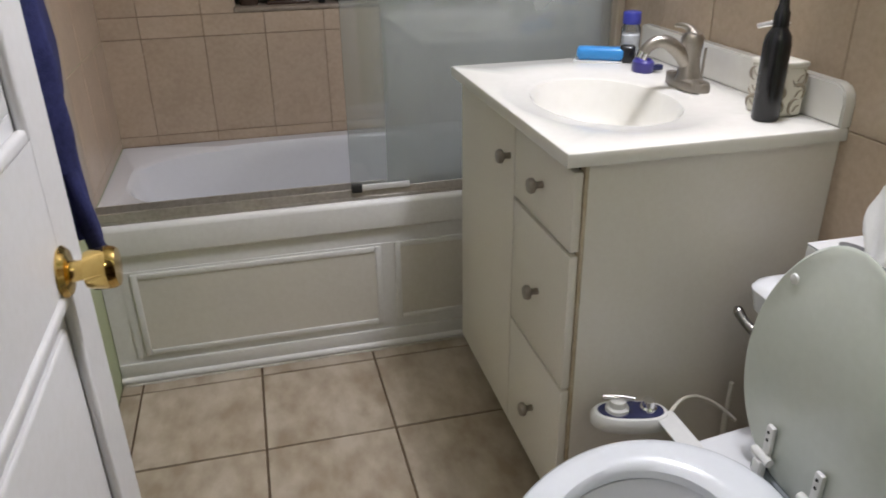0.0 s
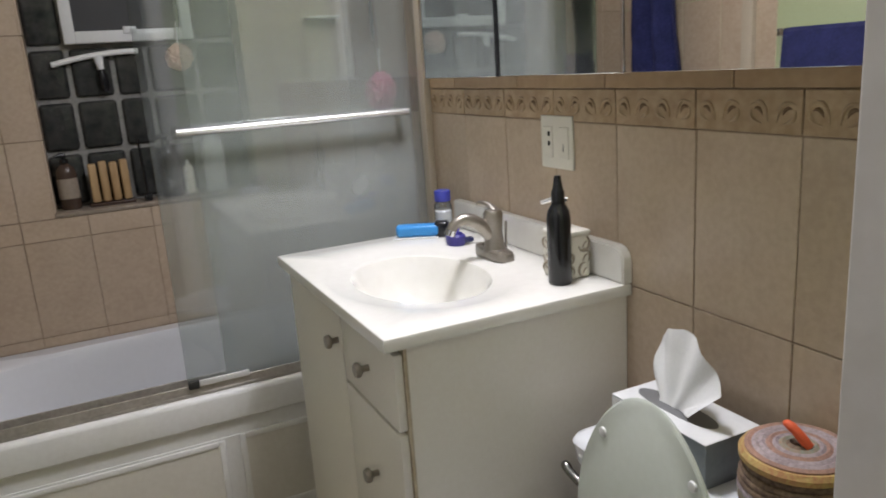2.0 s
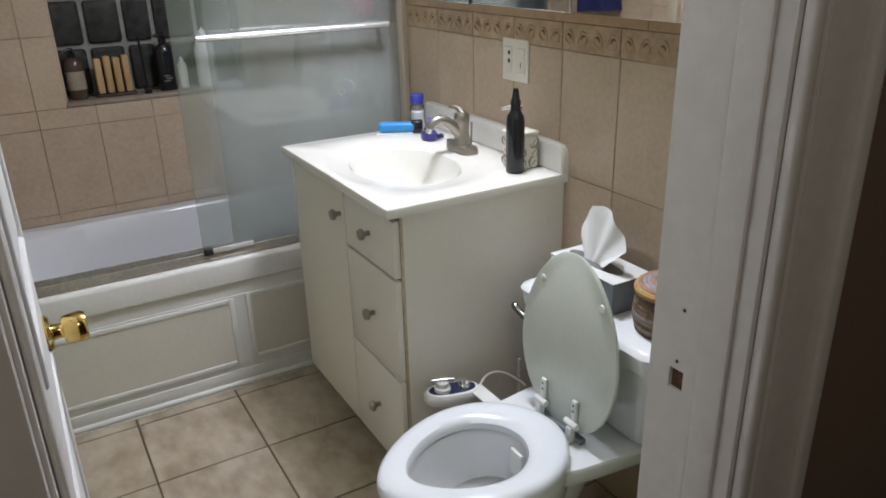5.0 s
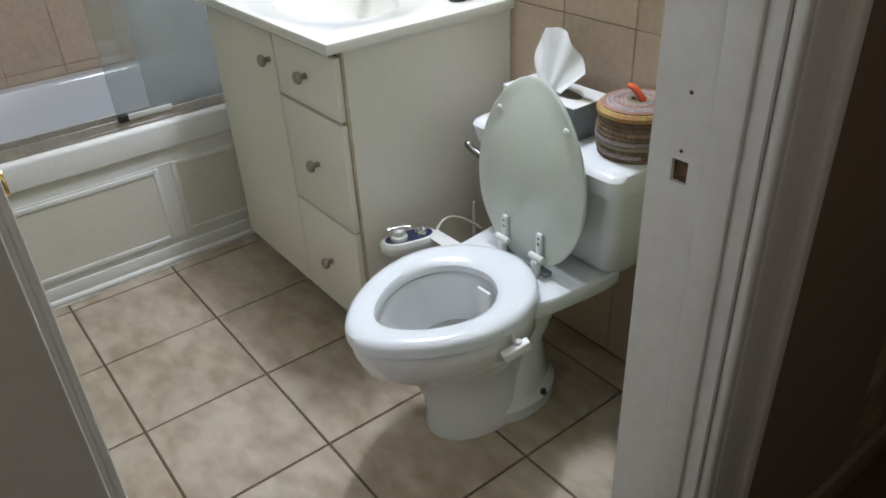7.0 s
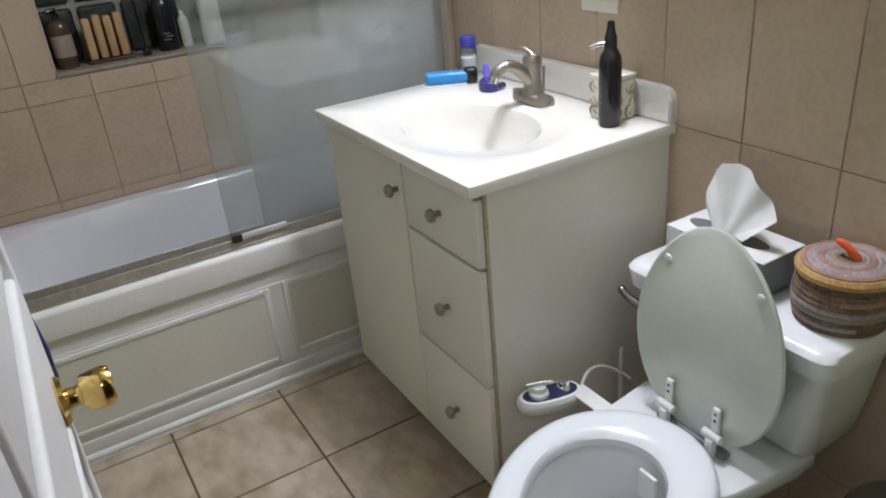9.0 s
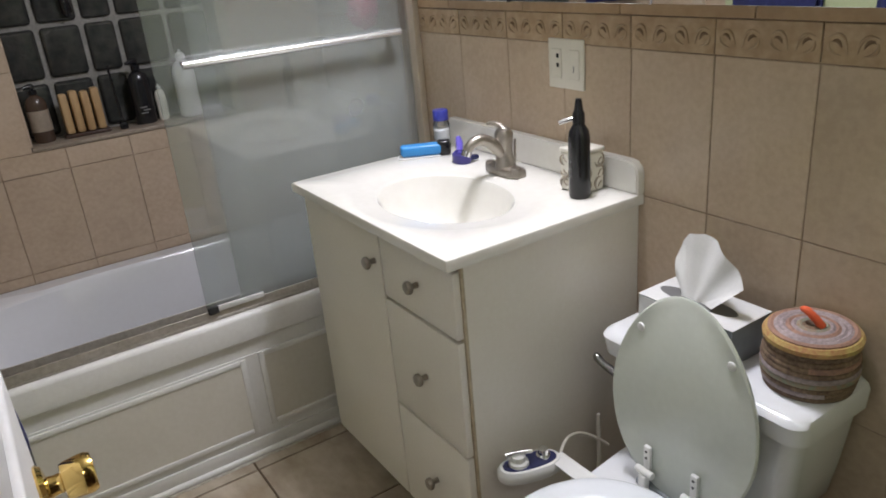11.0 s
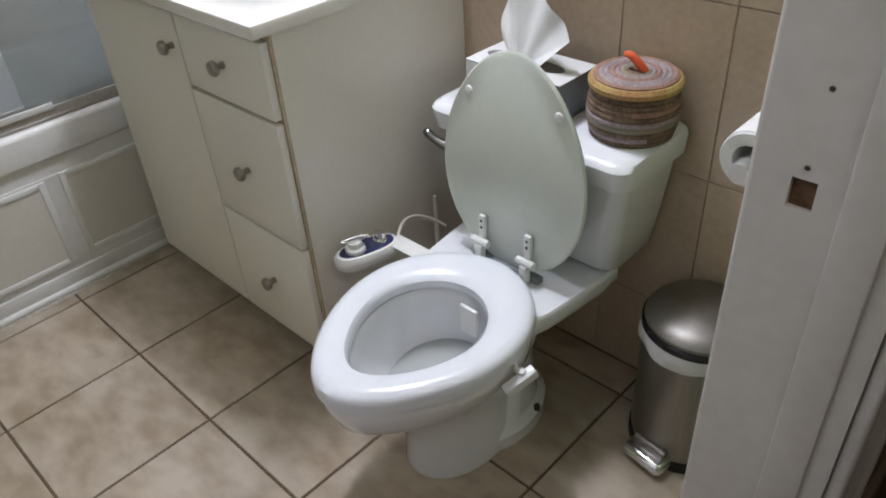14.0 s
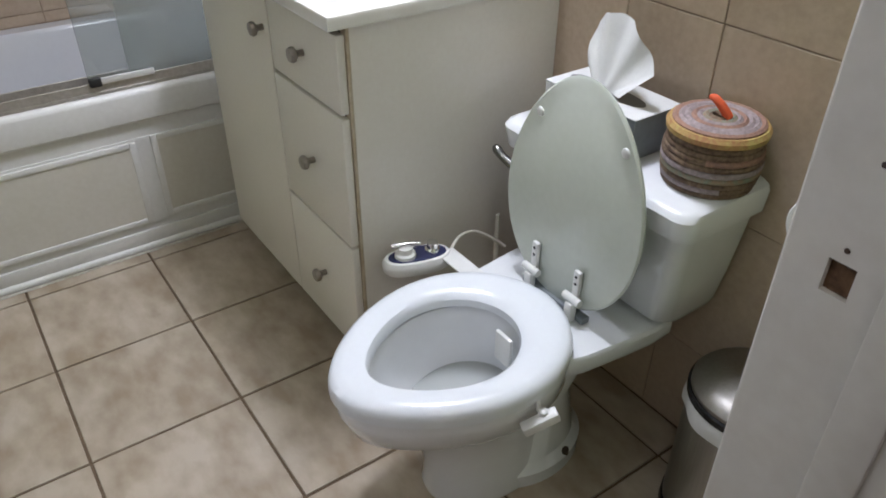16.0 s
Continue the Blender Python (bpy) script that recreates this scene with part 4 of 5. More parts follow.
def egg(cx, a, b, z, cy=TY, n=56, point=0.16, back=1.0):
    """A seat outline: a along x, b along y, narrower towards the front (-x), flatter at the back."""
    out = []
    for i in range(n):
        th = 2 * math.pi * i / n
        c, s = math.cos(th), math.sin(th)
        k = back if c > 0 else 1.0
        out.append((cx + a * k * c, cy + b * s * (1 + point * c - 0.5 * point * c * c), z))
    return out


def toilet():
    t = thing("toilet", (0.55, TY, 0), "white porcelain toilet with a raised seat lid", "toilet")
    zr = 0.347
    sy = 0.132
    outer = [egg(0.495, 0.150, 0.090, 0.0, point=-0.08), egg(0.495, 0.152, 0.092, 0.012, point=-0.08), egg(0.490, 0.144, 0.084, 0.045, point=-0.05), egg(0.478, 0.138, 0.080, 0.10, point=0), egg(0.462, 0.147, 0.085, 0.165),
             egg(0.43, 0.182, 0.115, 0.22, sy + 0.008), egg(0.40, 0.206, 0.142, 0.272, sy + 0.003), egg(0.385, 0.208, 0.155, 0.318, sy), egg(0.383, 0.206, 0.157, zr - 0.008, sy), egg(0.383, 0.201, 0.153, zr, sy), egg(0.372, 0.145, 0.105, zr, sy), egg(0.372, 0.138, 0.098, zr - 0.012, sy),
             egg(0.375, 0.134, 0.100, zr - 0.04, sy), egg(0.385, 0.125, 0.092, zr - 0.09, sy), egg(0.405, 0.100, 0.075, zr - 0.14, sy), egg(0.425, 0.075, 0.055, zr - 0.165, sy), egg(0.435, 0.05, 0.04, zr - 0.20, sy)]
    part("bowl", loft(outer), PORCELAIN, t)
    part("foot", loft([egg(0.56, 0.135, 0.105, 0.0, point=0), egg(0.56, 0.135, 0.105, 0.03, point=0), egg(0.56, 0.12, 0.088, 0.045, point=0), egg(0.585, 0.075, 0.07, 0.16, point=0), egg(0.63, 0.09, 0.08, 0.26, point=0), egg(0.665, 0.10, 0.10, 0.30, point=0)]), PORCELAIN, t)
    part("water", loft([egg(0.398, 0.112, 0.083, zr - 0.119, sy), egg(0.398, 0.111, 0.082, zr - 0.118, sy)]), WATER, t, "standing bowl water")
    part("outlet_hole", lathe(0.452, sy - 0.012, [(0.018, zr - 0.1181), (0.016, zr - 0.1176)], 20, sx=0.7), RUBBER, t)
    # deck that carries the tank
    deck = [(0.528, 0.140), (0.56, 0.150), (0.64, 0.160), (0.70, 0.166), (0.745, 0.166), (0.765, 0.150), (0.850, 0.12)]
    ring = [(x, TY - w) for x, w in deck] + [(x, TY + w) for x, w in reversed(deck)]
    dk = loft([[(x, TY + (y - TY) * 0.80, 0.292) for x, y in ring], [(x, TY + (y - TY) * 0.97, 0.306) for x, y in ring], [(x, y, 0.318) for x, y in ring], [(x, y, 0.338) for x, y in ring], [(x + 0.003 * (0.7 - x), TY + (y - TY) * 0.97, 0.344) for x, y in ring]])
    part("deck", dk, PORCELAIN, t)

    def tank_ring(z, x0, hw, r=0.03):
        pts = []
        for cx, cy, a0 in ((0.852 - 0.01, TY + hw - 0.01, 0), (x0 + r, TY + hw - r, 90), (x0 + r, TY - hw + r, 180), (0.852 - 0.01, TY - hw + 0.01, 270)):
            rr = r if cx < 0.8 else 0.01
            for k in range(7):
                a = math.radians(a0 + 15 * k)
                pts.append((cx + rr * math.cos(a), cy + rr * math.sin(a), z))
        return pts

    part("tank", loft([tank_ring(0.330, 0.735, 0.160), tank_ring(0.352, 0.706, 0.170), tank_ring(0.42, 0.692, 0.182), tank_ring(0.50, 0.680, 0.193), tank_ring(0.560, 0.674, 0.200)]), PORCELAIN, t)
    part("tank_lid", loft([tank_ring(0.555, 0.672, 0.201), tank_ring(0.556, 0.658, 0.214), tank_ring(0.594, 0.650, 0.217), tank_ring(0.602, 0.655, 0.213), tank_ring(0.6065, 0.666, 0.203)]), PORCELAIN, t)
    lv = part("flush_lever", tube(curve_points((0.655, 0.318, 0.524), (0.643, 0.344, 0.533), (0.647, 0.367, 0.547), 8), 0.008, 12, taper=[0.0095, 0.009, 0.0085, 0.008, 0.008, 0.008, 0.0085, 0.009, 0.006]), DARK_CHROME, t, "chrome flush lever")
    part("lever_boss", tube([(0.674, 0.318, 0.524), (0.652, 0.318, 0.524)], 0.013, 16), CHROME, lv)
    # seat: a rounded egg-shaped ring
    zs = 0.351
    prof = [(1.0, 0.0, 0.0), (1.0, 0.0, 0.012), (0.985, 0.0, 0.022), (0.94, 0.0, 0.0285), (0.86, 0.0, 0.031), (0.74, 0.02, 0.030), (0.66, 0.04, 0.026), (0.625, 0.05, 0.018), (0.62, 0.05, 0.004), (0.66, 0.03, 0.0)]
    rings = []
    for k, sh, dz in prof:
        rings.append(egg(0.380 - 0.012 * sh / 0.05, 0.212 * k, 0.165 * (k - 0.02 * (1 - k)), zs + dz, sy))
    bm = loft(rings + [rings[0]], False, False)
    bmesh.ops.remove_doubles(bm, verts=bm.verts, dist=1e-5)
    part("seat", bm, SEAT_PAINT, t, "thick glossy white seat ring")
    # lid: upright slab leaning on the tank
    nn = 64

    def lid_ring(k, x):
        out = []
        for i in range(nn):
            th = 2 * math.pi * i / nn
            c, s = math.cos(th), math.sin(th)
            w = 0.158 * (1 - 0.13 * s - 0.05 * s * s)
            if s < 0:
                c = math.copysign(abs(c) ** 0.9, c)
            y, z = TY - 0.010 + k * w * c, 0.556 + k * 0.204 * s
            out.append((x + 0.06 * (z - 0.40), y, z))
        return out

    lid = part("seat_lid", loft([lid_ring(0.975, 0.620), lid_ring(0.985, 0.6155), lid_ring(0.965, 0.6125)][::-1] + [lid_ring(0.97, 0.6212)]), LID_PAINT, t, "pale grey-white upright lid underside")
    for y, z in ((0.232, 0.671), (0.044, 0.674)):
        bm = lathe(0, 0, [(0.0085, 0), (0.0075, 0.003), (0.004, 0.0042)], 14)
        bm.transform(Matrix.Translation((0.612 + 0.06 * (z - 0.4) + 0.001, y, z)) @ Matrix.Rotation(radians(-90), 4, "Y"))
        part("bumper", bm, WHITE_PLASTIC, lid)
    for y in (0.192, 0.086):
        h = part("hinge", box(0.6035, 0.6125, y - 0.008, y + 0.008, 0.385, 0.444, 0.0035, 2), WHITE_PLASTIC, t, "white plastic lid hinge")
        part("hinge_barrel", tube([(0.600, y - 0.019, 0.389), (0.600, y + 0.019, 0.389)], 0.0072, 14), WHITE_PLASTIC, h)
        part("hinge_post", box(0.590, 0.606, y - 0.009, y + 0.009, 0.344, 0.384, 0.004, 2), WHITE_PLASTIC, h)
        for z in (0.419, 0.433):
            bm = lathe(0, 0, [(0.003, 0), (0.0025, 0.0008)], 10)
            bm.transform(Matrix.Translation((0.6033, y, z)) @ Matrix.Rotation(radians(-90), 4, "Y"))
            part("screw", bm, RUBBER, h)
    part("hinge_bar", box(0.604, 0.622, 0.060, 0.218, 0.345, 0.358, 0.003, 2), BOX_GREY, t, "grey rubber strip under the lid")
    part("bolt_cap", lathe(0.60, TY - 0.088, [(0.013, 0.028), (0.012, 0.036), (0.004, 0.040)], 14), DARK_PLASTIC, t, "rusty floor bolt")
    return t


toilet()


def bidet():
    b = thing("bidet_attachment", (0.48, 0.37, 0.379), "white bidet attachment with navy panel and chrome knobs", "bidet")
    ax = Vector((0.108, -0.03, 0)).normalized()
    m = Matrix.Translation((0.484, 0.388, 0.322)) @ Matrix.Rotation(math.atan2(-0.034, 0.12), 4, "Z")
    n = 40

    def ov(a, w, z):
        return [(a * math.copysign(abs(math.cos(q)) ** 0.75, math.cos(q)), w * math.copysign(abs(math.sin(q)) ** 0.9, math.sin(q)), z) for q in (2 * math.pi * i / n for i in range(n))]
    bm = loft([ov(0.062, 0.026, 0), ov(0.069, 0.033, 0.008), ov(0.07, 0.034, 0.022), ov(0.064, 0.029, 0.031), ov(0.058, 0.024, 0.032)])
    bm.transform(m)
    body = part("housing", bm, WHITE_PLASTIC, b)
    bm = loft([ov(0.058, 0.024, 0.0318), ov(0.057, 0.023, 0.0335)])
    bm.transform(m)
    part("front_panel", bm, NAVY_PLASTIC, body, "navy blue control panel")
    for x, r in ((-0.024, 0.019), (0.030, 0.014)):
        bm = lathe(x, 0, [(r * 1.1, 0.033), (r * 1.05, 0.040), (r * 0.8, 0.043), (r * 0.75, 0.054), (r * 0.3, 0.056)], 24)
        bm.transform(m)
        k = part("knob", bm, WHITE_PLASTIC if x < 0 else CHROME, body, "round bidet knob")
        if x < 0:
            bm = tube([(-0.05, 0.004, 0.058), (-0.02, 0.0, 0.060), (0.004, -0.004, 0.058)], 0.005, 10)
            bm.transform(m)
            part("knob_lever", bm, CHROME, k)
    bm = box(0.518, 0.556, TY + 0.06, 0.372, 0.3475, 0.3515, 0.0015)
    part("mount_plate", bm, WHITE_PLASTIC, b)
    part("nozzle_guard", box(0.476, 0.484, TY - 0.052, TY - 0.012, 0.285, 0.346, 0.003), WHITE_PLASTIC, b, "white nozzle guard inside the bowl")
    part("hose", tube(curve_points((0.545, 0.365, 0.345), (0.62, 0.43, 0.375), (0.70, 0.385, 0.29), 14), 0.0036, 10), CREAM_PLASTIC, b, "thin cream water hose")


bidet()


def clip_light():
    c = thing("toilet_night_light", (0.40, -0.02, 0.34), "small white clip-on sensor light on the bowl rim", "night light")
    part("arm", tube([(0.425, -0.004, 0.3495), (0.426, -0.030, 0.3495), (0.427, -0.036, 0.330)], 0.0042, 8), WHITE_PLASTIC, c)
    bm = box(-0.030, 0.030, -0.009, 0.009, -0.011, 0.011, 0.003)
    bm.transform(Matrix.Translation((0.422, -0.046, 0.318)) @ Matrix.Rotation(radians(-26), 4, "Y") @ Matrix.Rotation(radians(-20), 4, "Z"))
    part("case", bm, WHITE_PLASTIC, c)
    part("sensor", lathe(0.428, -0.044, [(0.008, 0.322), (0.0075, 0.336), (0.003, 0.339)], 16), WHITE_PLASTIC, c)


clip_light()


def toilet_brush():
    b = thing("toilet_brush", (0.70, 0.412, 0.0), "cream toilet brush standing beside the vanity", "toilet brush")
    part("holder", lathe(0.70, 0.405, [(0.03, 0.0), (0.034, 0.004), (0.030, 0.12), (0.026, 0.125)], 24, sy=0.8), CREAM_PLASTIC, b)
    part("handle", tube([(0.70, 0.408, 0.12), (0.70, 0.41, 0.28), (0.70, 0.412, 0.355)], 0.006, 10, taper=[0.006, 0.007, 0.004]), CREAM_PLASTIC, b)


toilet_brush()

LIDTOP = 0.6065


def tissue_box():
    z = LIDTOP
    t = thing("tissue_box", (0.775, 0.245, z), "grey and white tissue carton with a pulled-up tissue", "tissue box")
    x0, x1, y0, y1, h = 0.712, 0.822, 0.105, 0.315, 0.074
    part("carton", box(x0, x1, y0, y1, z, z + h - 0.001, 0.0012, 1), BOX_GREY, t)
    part("carton_top", box(x0 - 0.0005, x1 + 0.0005, y0 - 0.0005, y1 + 0.0005, z + h - 0.0012, z + h, 0.0004, 1), BOX_WHITE, t)
    part("end_label", box(x0 + 0.002, x1 - 0.002, y1 - 0.0003, y1 + 0.0012, z + 0.002, z + h - 0.004), BOX_WHITE, t)
    part("side_label", box(x0 - 0.0012, x0 + 0.0003, 0.262, y1 - 0.002, z + 0.004, z + h - 0.003), BOX_WHITE, t)
    ring = [(0.763 + 0.022 * math.cos(a), 0.218 + 0.085 * math.copysign(abs(math.sin(a)) ** 0.7, math.sin(a))) for a in (2 * math.pi * k / 32 for k in range(32))]
    part("slot", loft([[(x, y, z + h) for x, y in ring], [(x, y, z + h + 0.0006) for x, y in ring]]), GREY_PRINT, t, "dark oval opening")
    # tissue: a pleated fan of paper with thickness, high and round on one side, drawn to a corner on the other
    edge = [(-0.036, 0.004), (-0.049, 0.030), (-0.053, 0.070), (-0.049, 0.105), (-0.034, 0.126), (-0.010, 0.132), (0.014, 0.126), (0.036, 0.108), (0.056, 0.088), (0.076, 0.060), (0.034, 0.006)]
    nu, nv = 50, 14
    rings = []
    for j in range(nv + 1):
        v = j / nv
        front, back = [], []
        for i in range(nu + 1):
            u = i / nu
            k = min(int(u * 10), 9)
            f = u * 10 - k
            ew, ez = (edge[k][0] * (1 - f) + edge[k + 1][0] * f, edge[k][1] * (1 - f) + edge[k + 1][1] * f)
            w = (-0.030 + 0.052 * u) * (1 - v) + (1.22 * ew + 0.008) * v
            zz = z + h + 0.001 + 0.94 * ez * v
            pleat = 0.0052 * math.sin(u * 24 + 0.8) * v + 0.002 * noise.noise(Vector((u * 4, v * 3, 2)))
            x = 0.758 + pleat + 0.22 * ez * v - 0.022 * v * (u - 0.3)
            front.append((x, 0.222 - w, zz))
            back.append((x + 0.0015 + 0.005 * math.sin(math.pi * u) * math.sin(math.pi * v), 0.222 - w, zz))
        rings.append(front + back[::-1])
    part("tissue", loft(rings, True, False), PAPER, t, "crumpled white tissue")


tissue_box()


def woven_basket():
    x, y, z = 0.776, 0.002, LIDTOP
    b = thing("woven_basket", (x, y, z), "round lidded basket woven in multicoloured bands", "basket")
    order = ["brown", "brown", "brown", "green", "mauve", "brown", "rose", "brown", "brown"]
    n = len(order)
    h = 0.082
    rnd = random.Random(8)
    shades = ["brown", "rose", "green", "mauve", "brown", "green"]
    for k, c in enumerate(order):
        z0 = z + h * k / n
        r = 0.067 + 0.0075 * math.sin(math.pi * (k + 0.6) / (n + 0.4))
        rr = h / n / 2
        prof = [(r - 0.01, z0)] + [(r + rr * 0.5 * math.sin(math.pi * q / 6), z0 + rr - rr * math.cos(math.pi * q / 6)) for q in range(7)] + [(r - 0.01, z0 + 2 * rr)]
        stops = sorted(rnd.uniform(0, 2 * math.pi) for _ in range(4))
        stops.append(stops[0] + 2 * math.pi)
        for q, (a0, a1) in enumerate(zip(stops, stops[1:])):
            steps = max(2, int((a1 - a0) / 0.16))
            rings = []
            for e in range(steps + 1):
                a = a0 + (a1 - a0) * e / steps
                wob = 1 + 0.012 * noise.noise(Vector((a * 3, k * 2.0, 0)))
                rings.append([(x + pr * wob * math.cos(a), y + pr * wob * math.sin(a), pz) for pr, pz in prof])
            part("coil", loft(rings), BASKET[c if q % 2 == 0 else rnd.choice(shades)], b)
    lid = part("lid", lathe(x, y, [(0.068, z + h), (0.0755, z + h + 0.003), (0.0765, z + h + 0.011), (0.072, z + h + 0.017), (0.06, z + h + 0.0175)], 40), BASKET["yellow"], b, "yellow-edged coiled lid")
    for k, (c, r) in enumerate((("rose", 0.064), ("mauve", 0.055), ("mauve", 0.046), ("rose", 0.037), ("mauve", 0.029), ("green", 0.021), ("brown", 0.012))):
        prof = [(max(r - 0.005, 0.002), z + h + 0.012), (r + 0.0045, z + h + 0.013 + 0.0006 * k), (r + 0.0045, z + h + 0.0195 + 0.0006 * k), (r, z + h + 0.0225 + 0.0006 * k), (max(r - 0.005, 0.002), z + h + 0.0195 + 0.0006 * k)]
        part("coil", lathe(x, y, prof, 36), BASKET[c], lid)
    part("loop_handle", tube(curve_points((x + 0.002, y - 0.014, z + h + 0.024), (x - 0.012, y + 0.008, z + h + 0.058), (x - 0.004, y + 0.02, z + h + 0.046), 10), 0.006, 10, taper=[0.007] * 4 + [0.0065] * 3 + [0.006, 0.0055, 0.005, 0.003]), BASKET["orange"], lid, "orange cord handle")


woven_basket()


def paper_roll():
    h = thing("paper_holder", (0.60, YS, 0.74), "chrome toilet paper holder on the wall", "paper holder")
    y, z = -0.264, 0.713
    part("spindle", tube([(0.600, y, z - 0.008), (0.734, y, z)], 0.011, 16), BAR_CHROME, h)
    x = 0.690
    part("arm", tube(curve_points((x, y, z), (x + 0.012, y, z + 0.05), (x - 0.02, YS, z + 0.052), 8), 0.007, 12), CHROME, h)
    part("wall_plate", box(0.689, 0.744, YS, YS + 0.006, z + 0.03, z + 0.075, 0.002), CHROME, h)
    part("end_cap", tube([(0.580, y, z - 0.008), (0.602, y, z - 0.008)], 0.014, 16), BAR_CHROME, h)
    r = thing("paper_roll", (0.60, y, z - 0.05), "white toilet paper roll on a chrome holder", "paper roll")
    n = 40

    def ring(rad, x):
        return [(x, y + rad * math.cos(2 * math.pi * i / n), z + rad * math.sin(2 * math.pi * i / n)) for i in range(n)]
    bm = loft([ring(0.021, 0.604), ring(0.037, 0.604), ring(0.0385, 0.606), ring(0.0385, 0.716), ring(0.037, 0.718), ring(0.021, 0.718), ring(0.021, 0.604)], False, False)
    part("roll", bm, PAPER, r)
    pts = [(y + 0.0390 * math.cos(a), z + 0.0390 * math.sin(a)) for a in (math.radians(30 + 8 * k) for k in range(14))]
    bm = loft([[(0.607, p, q) for p, q in pts] + [(0.607, y + (p - y) * 1.02, z + (q - z) * 1.02) for p, q in reversed(pts)], [(0.715, p, q) for p, q in pts] + [(0.715, y + (p - y) * 1.02, z + (q - z) * 1.02) for p, q in reversed(pts)]])
    part("loose_sheet", bm, PAPER, r)


paper_roll()


def pedal_bin():
    x, y = 0.757, -0.185
    b = thing("pedal_bin", (x, y, 0), "brushed steel pedal bin with a white liner showing", "trash can")
    part("body", lathe(x, y, [(0.097, 0.022), (0.098, 0.03), (0.098, 0.275), (0.097, 0.280)], 48), STEEL, b)
    part("base_ring", lathe(x, y, [(0.10, 0.0), (0.102, 0.004), (0.101, 0.022), (0.098, 0.026)], 48), BLACK_PLASTIC, b)
    n = 64
    rings = []
    for k, (r, z) in enumerate(((0.0985, 0.276), (0.103, 0.258), (0.1035, 0.265), (0.102, 0.288), (0.099, 0.292))):
        rings.append([(x + (r + 0.0022 * math.sin(i * 0.9 + k) * (k < 3)) * math.cos(2 * math.pi * i / n), y + (r + 0.0022 * math.sin(i * 0.9 + k) * (k < 3)) * math.sin(2 * math.pi * i / n), z + 0.004 * math.sin(i * 0.55) * (k in (1, 2))) for i in range(n)])
    part("liner", loft(rings, False, False), BAG, b, "folded-over white liner")
    part("rim", lathe(x, y, [(0.1, 0.288), (0.1025, 0.291), (0.1025, 0.302), (0.1, 0.305)], 48), BLACK_PLASTIC, b, "dark plastic rim")
    part("lid", lathe(x, y, [(0.0985, 0.303), (0.098, 0.311), (0.09, 0.320), (0.07, 0.328), (0.04, 0.334), (0.004, 0.336)], 48), STEEL, b, "domed steel lid")
    a = math.radians(172)
    bm = box(0.080, 0.130, -0.046, 0.046, 0.006, 0.034, 0.013, 4)
    bm.transform(Matrix.Translation((x, y, 0)) @ Matrix.Rotation(a, 4, "Z"))
    part("pedal", bm, CHROME, b, "chrome foot pedal")
    bm = box(0.09, 0.106, -0.036, 0.036, 0.004, 0.05, 0.006, 3)
    bm.transform(Matrix.Translation((x, y, 0)) @ Matrix.Rotation(a, 4, "Z"))
    part("pedal_guard", bm, STEEL, b)


pedal_bin()

# ---------- tiles, one by one ----------
TILE_MESH = {}


def tile(name, parent, axis, u0, u1, v0, v1, level, sink, material, rnd, tilt=0.0012):
    """One tile: a bevelled slab lying in the plane axis = level, sunk by its thickness; alike tiles share a mesh."""
    key = (name, axis, round(u1 - u0, 3), round(v1 - v0, 3))
    if key not in TILE_MESH:
        bm = box(-(u1 - u0) / 2, (u1 - u0) / 2, -(v1 - v0) / 2, (v1 - v0) / 2, -0.008, 0.0, 0.0011, 1)
        me = bpy.data.meshes.new(name)
        bm.to_mesh(me)
        bm.free()
        me.transform(Matrix.Scale(U, 4))
        me.materials.append(material)
        TILE_MESH[key] = me
    ob = new(name, TILE_MESH[key])
    lean = Matrix.Rotation(rnd.uniform(-tilt, tilt) * 3, 4, "X") @ Matrix.Rotation(rnd.uniform(-tilt, tilt) * 3, 4, "Y")
    u, v = (u0 + u1) / 2, (v0 + v1) / 2
    off = level + sink * rnd.uniform(-1, 0)
    if axis == "z":
        m = Matrix.Translation(Vector((u, v, off)) * U)
    elif axis == "x-":
        m = Matrix.Translation(Vector((off, u, v)) * U) @ Matrix(((0, 0, -1, 0), (1, 0, 0, 0), (0, 1, 0, 0), (0, 0, 0, 1)))
    elif axis == "x+":
        m = Matrix.Translation(Vector((off, u, v)) * U) @ Matrix(((0, 0, 1, 0), (1, 0, 0, 0), (0, 1, 0, 0), (0, 0, 0, 1)))
    else:
        m = Matrix.Translation(Vector((u, off, v)) * U) @ Matrix(((1, 0, 0, 0), (0, 0, -1, 0), (0, 1, 0, 0), (0, 0, 0, 1)))
    ob.parent = parent
    ob.matrix_basis = m @ lean
    return ob


def cuts(lo, hi, first, pitch):
    """Tile edges between lo and hi on a grid through first."""
    k = math.ceil((lo - first) / pitch + 1e-6)
    out = [lo]
    while first + k * pitch < hi - 1e-6:
        out.append(first + k * pitch)
        k += 1
    return out + [hi]


def tile_field(name, parent, axis, us, vs, level, gap, material, seed, skip=None, sink=0.0008):
    rnd = random.Random(seed)
    for a, b in zip(us, us[1:]):
        for c, d in zip(vs, vs[1:]):
            if b - a < 0.012 or d - c < 0.008 or (skip and skip(a, b, c, d)):
                continue
            tile(name, parent, axis, a + gap / 2, b - gap / 2, c + gap / 2, d - gap / 2, level, sink, material, rnd)


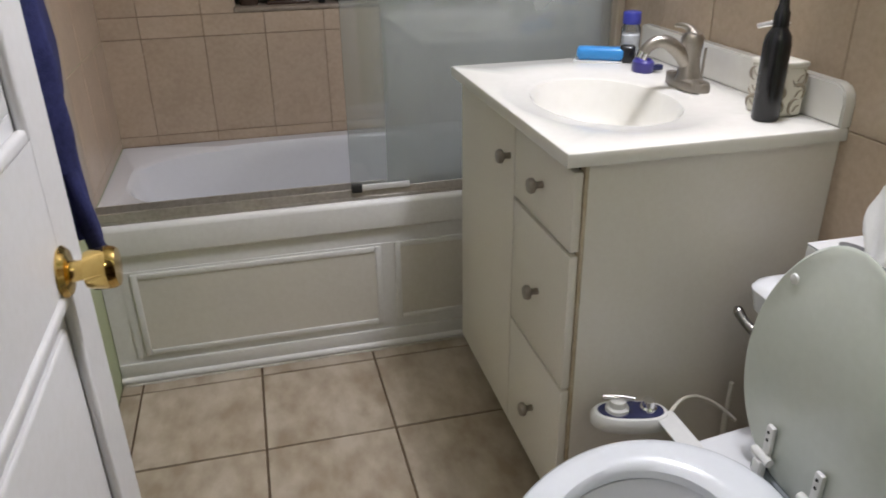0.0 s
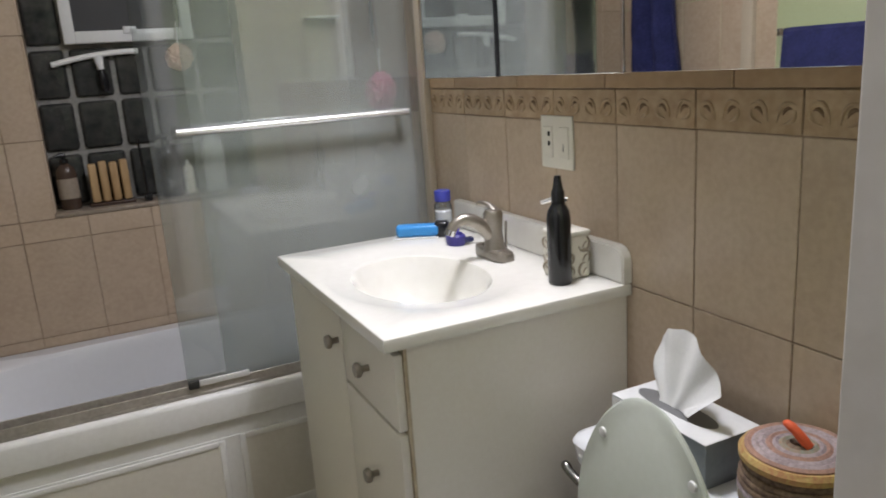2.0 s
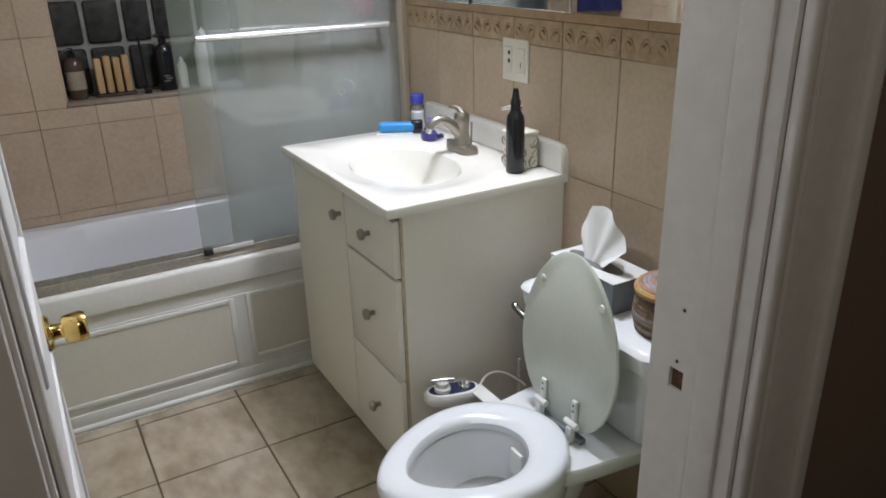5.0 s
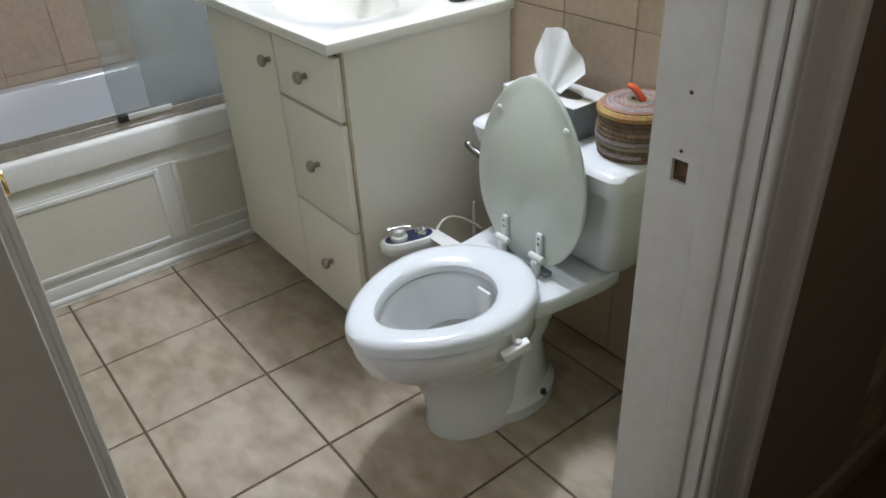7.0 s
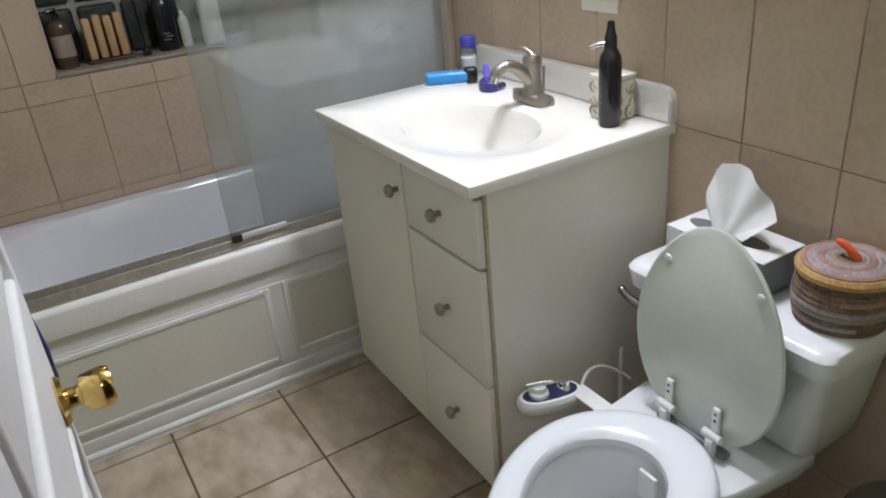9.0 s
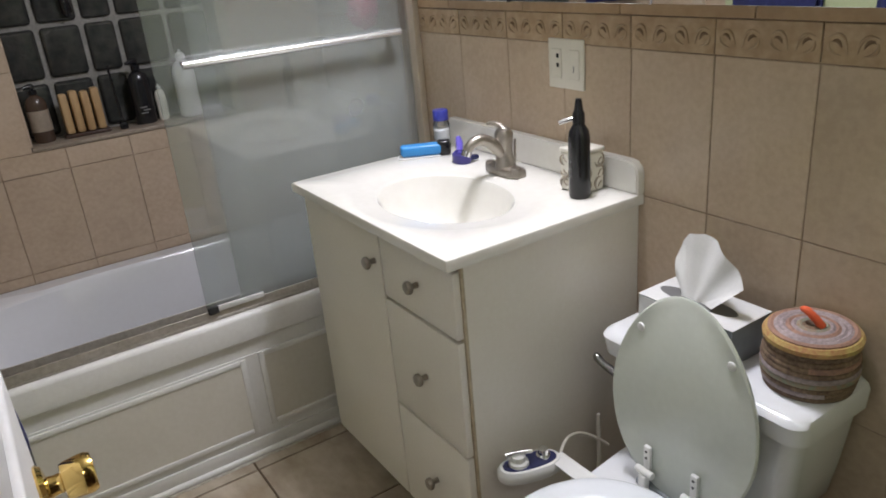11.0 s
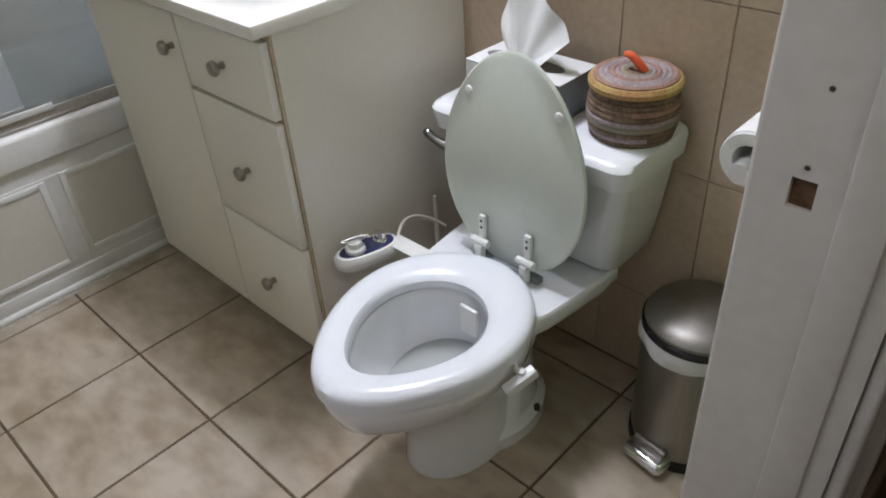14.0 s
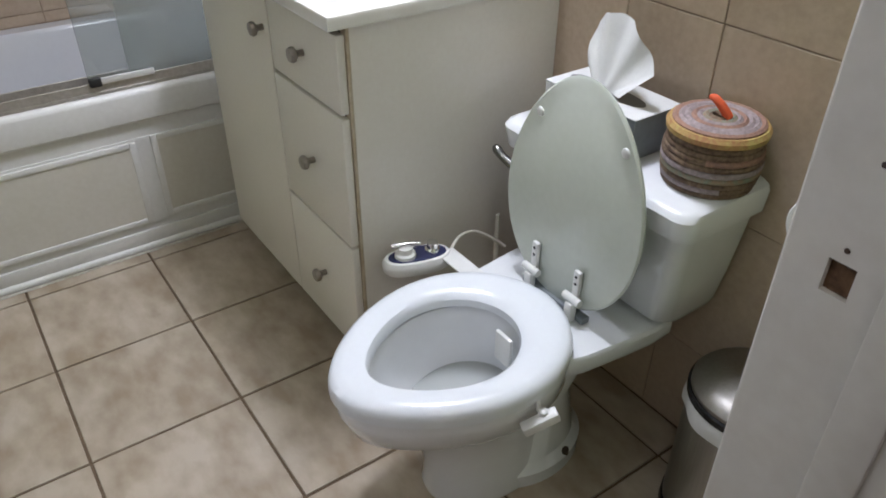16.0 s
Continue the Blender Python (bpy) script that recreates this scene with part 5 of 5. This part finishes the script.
tile_field("floor_tile", floor, "z", cuts(XW, XE, 0.149, 0.31), cuts(YS, 1.262, 1.2, 0.31), 0.0, 0.0062, FLOOR_TILE, 11)
EAST_Y = cuts(YS, YN, 0.280, 0.196)
tile_field("wall_tile", wall_east, "x-", EAST_Y, [0.0, 0.206, 0.509, 0.812, 1.110], XE, 0.0022, WALL_TILE, 12)
tile_field("border_tile", wall_east, "x-", EAST_Y, [1.110, 1.174], XE - 0.002, 0.0026, BORDER_TILE, 13, lambda a, b, c, d: a > 1.24)
tile_field("rail_tile", wall_east, "x-", cuts(YS, 1.25, 0.20, 0.30), [1.174, 1.206], XE - 0.007, 0.0024, RAIL_TILE, 14)
tile_field("wall_tile", wall_east, "x-", EAST_Y, [1.206, 1.51, 1.815, 2.12, ZC], XE, 0.0022, WALL_TILE, 15)
NORTH_X = cuts(XW, XE, -0.036, 0.187)
tile_field("wall_tile", wall_north, "y", NORTH_X, [0.455, 0.487, 0.790, NZ0], YN, 0.0022, WALL_TILE, 16)
tile_field("wall_tile", wall_north, "y", cuts(XW, NX0, -0.036, 0.187), [NZ0, 1.094, 1.397, 1.70, 2.0, ZC], YN, 0.0022, WALL_TILE, 17)
tile_field("wall_tile", wall_north, "y", cuts(NX1, XE, -0.036, 0.187), [NZ0, 1.094, 1.397, 1.70, 2.0, ZC], YN, 0.0022, WALL_TILE, 18)
tile_field("reveal_tile", wall_north, "x+", [YN + 0.004, NY + 0.01], [NZ0 + 0.014, 1.094, 1.397, NZ1], NX0 + 0.006, 0.003, WALL_TILE, 19)
tile_field("reveal_tile", wall_north, "x-", [YN + 0.004, NY + 0.01], [NZ0 + 0.014, 1.094, 1.397, NZ1], NX1 - 0.006, 0.003, WALL_TILE, 20)
tile_field("wall_tile", wall_west, "x+", [1.172, 1.262, 1.41, 1.597, 1.784, YN], [0.455, 0.487, 0.790, 1.094, 1.397, 1.70, 2.0], XW + 0.0022, 0.0022, WALL_TILE, 21)

# carved motifs of the border row; dark beads paint the shade of the hollows
HOLLOW_SHADE = shader("painted hollow shade", (0.19, 0.12, 0.065), 0.7, grain=90, blot=20, amount=0.8)
rnd = random.Random(31)
for a, b in zip(EAST_Y, EAST_Y[1:]):
    if b - a < 0.15 or a > 1.2:
        continue
    for k in range(4):
        yc, zc = a + (b - a) * (k + 0.5) / 4, 1.143
        flip = 1 if k % 2 else -1
        x = XE - 0.0026
        leaf = curve_points((x, yc - flip * 0.017, zc - 0.016), (x - 0.001, yc - flip * 0.012, zc + 0.024 + rnd.uniform(-0.004, 0.004)), (x, yc + flip * 0.014, zc + 0.008), 8)
        part("carved_motif", tube(leaf, 0.003, 6, taper=[0.0006, 0.0014, 0.0021, 0.0026, 0.0028, 0.0026, 0.0021, 0.0014, 0.0006]), BORDER_TILE, wall_east)
        stem = curve_points((x, yc - flip * 0.006, zc - 0.018), (x, yc + flip * 0.018, zc - 0.014), (x, yc + flip * 0.012, zc + 0.002), 6)
        part("carved_motif", tube(stem, 0.003, 6, taper=[0.0008, 0.002, 0.003, 0.0032, 0.003, 0.002, 0.0008]), BORDER_TILE, wall_east)
        hollow = curve_points((x + 0.0012, yc - flip * 0.008, zc - 0.008), (x + 0.0012, yc - flip * 0.002, zc + 0.010), (x + 0.0012, yc + flip * 0.010, zc + 0.001), 5)
        part("carved_recess", tube(hollow, 0.002, 5, taper=[0.001, 0.0028, 0.0036, 0.0034, 0.0024, 0.001]), HOLLOW_SHADE, wall_east)

# ragged caulk along the tub front
rnd = random.Random(41)
n = 70
front, back = [], []
for k in range(n + 1):
    x = XW + 0.01 + (0.46 - XW) * k / n
    front.append((x, 1.2375 + 0.006 * noise.noise(Vector((x * 18, 0, 3))) + 0.003 * rnd.random(), 0.0006))
    back.append((x, 1.250, 0.0006))
bm = loft([front + back[::-1], [(x, y + 0.001 if y < 1.245 else y, 0.0024) for x, y, z in front + back[::-1]]])
part("caulk_trim", bm, shader("old caulk", (0.60, 0.575, 0.53), 0.7, second=(0.42, 0.37, 0.30), grain=90, blot=14, amount=0.9, bump=0.4), kind="structure", label="uneven off-white caulk line along the tub front", category="trim")
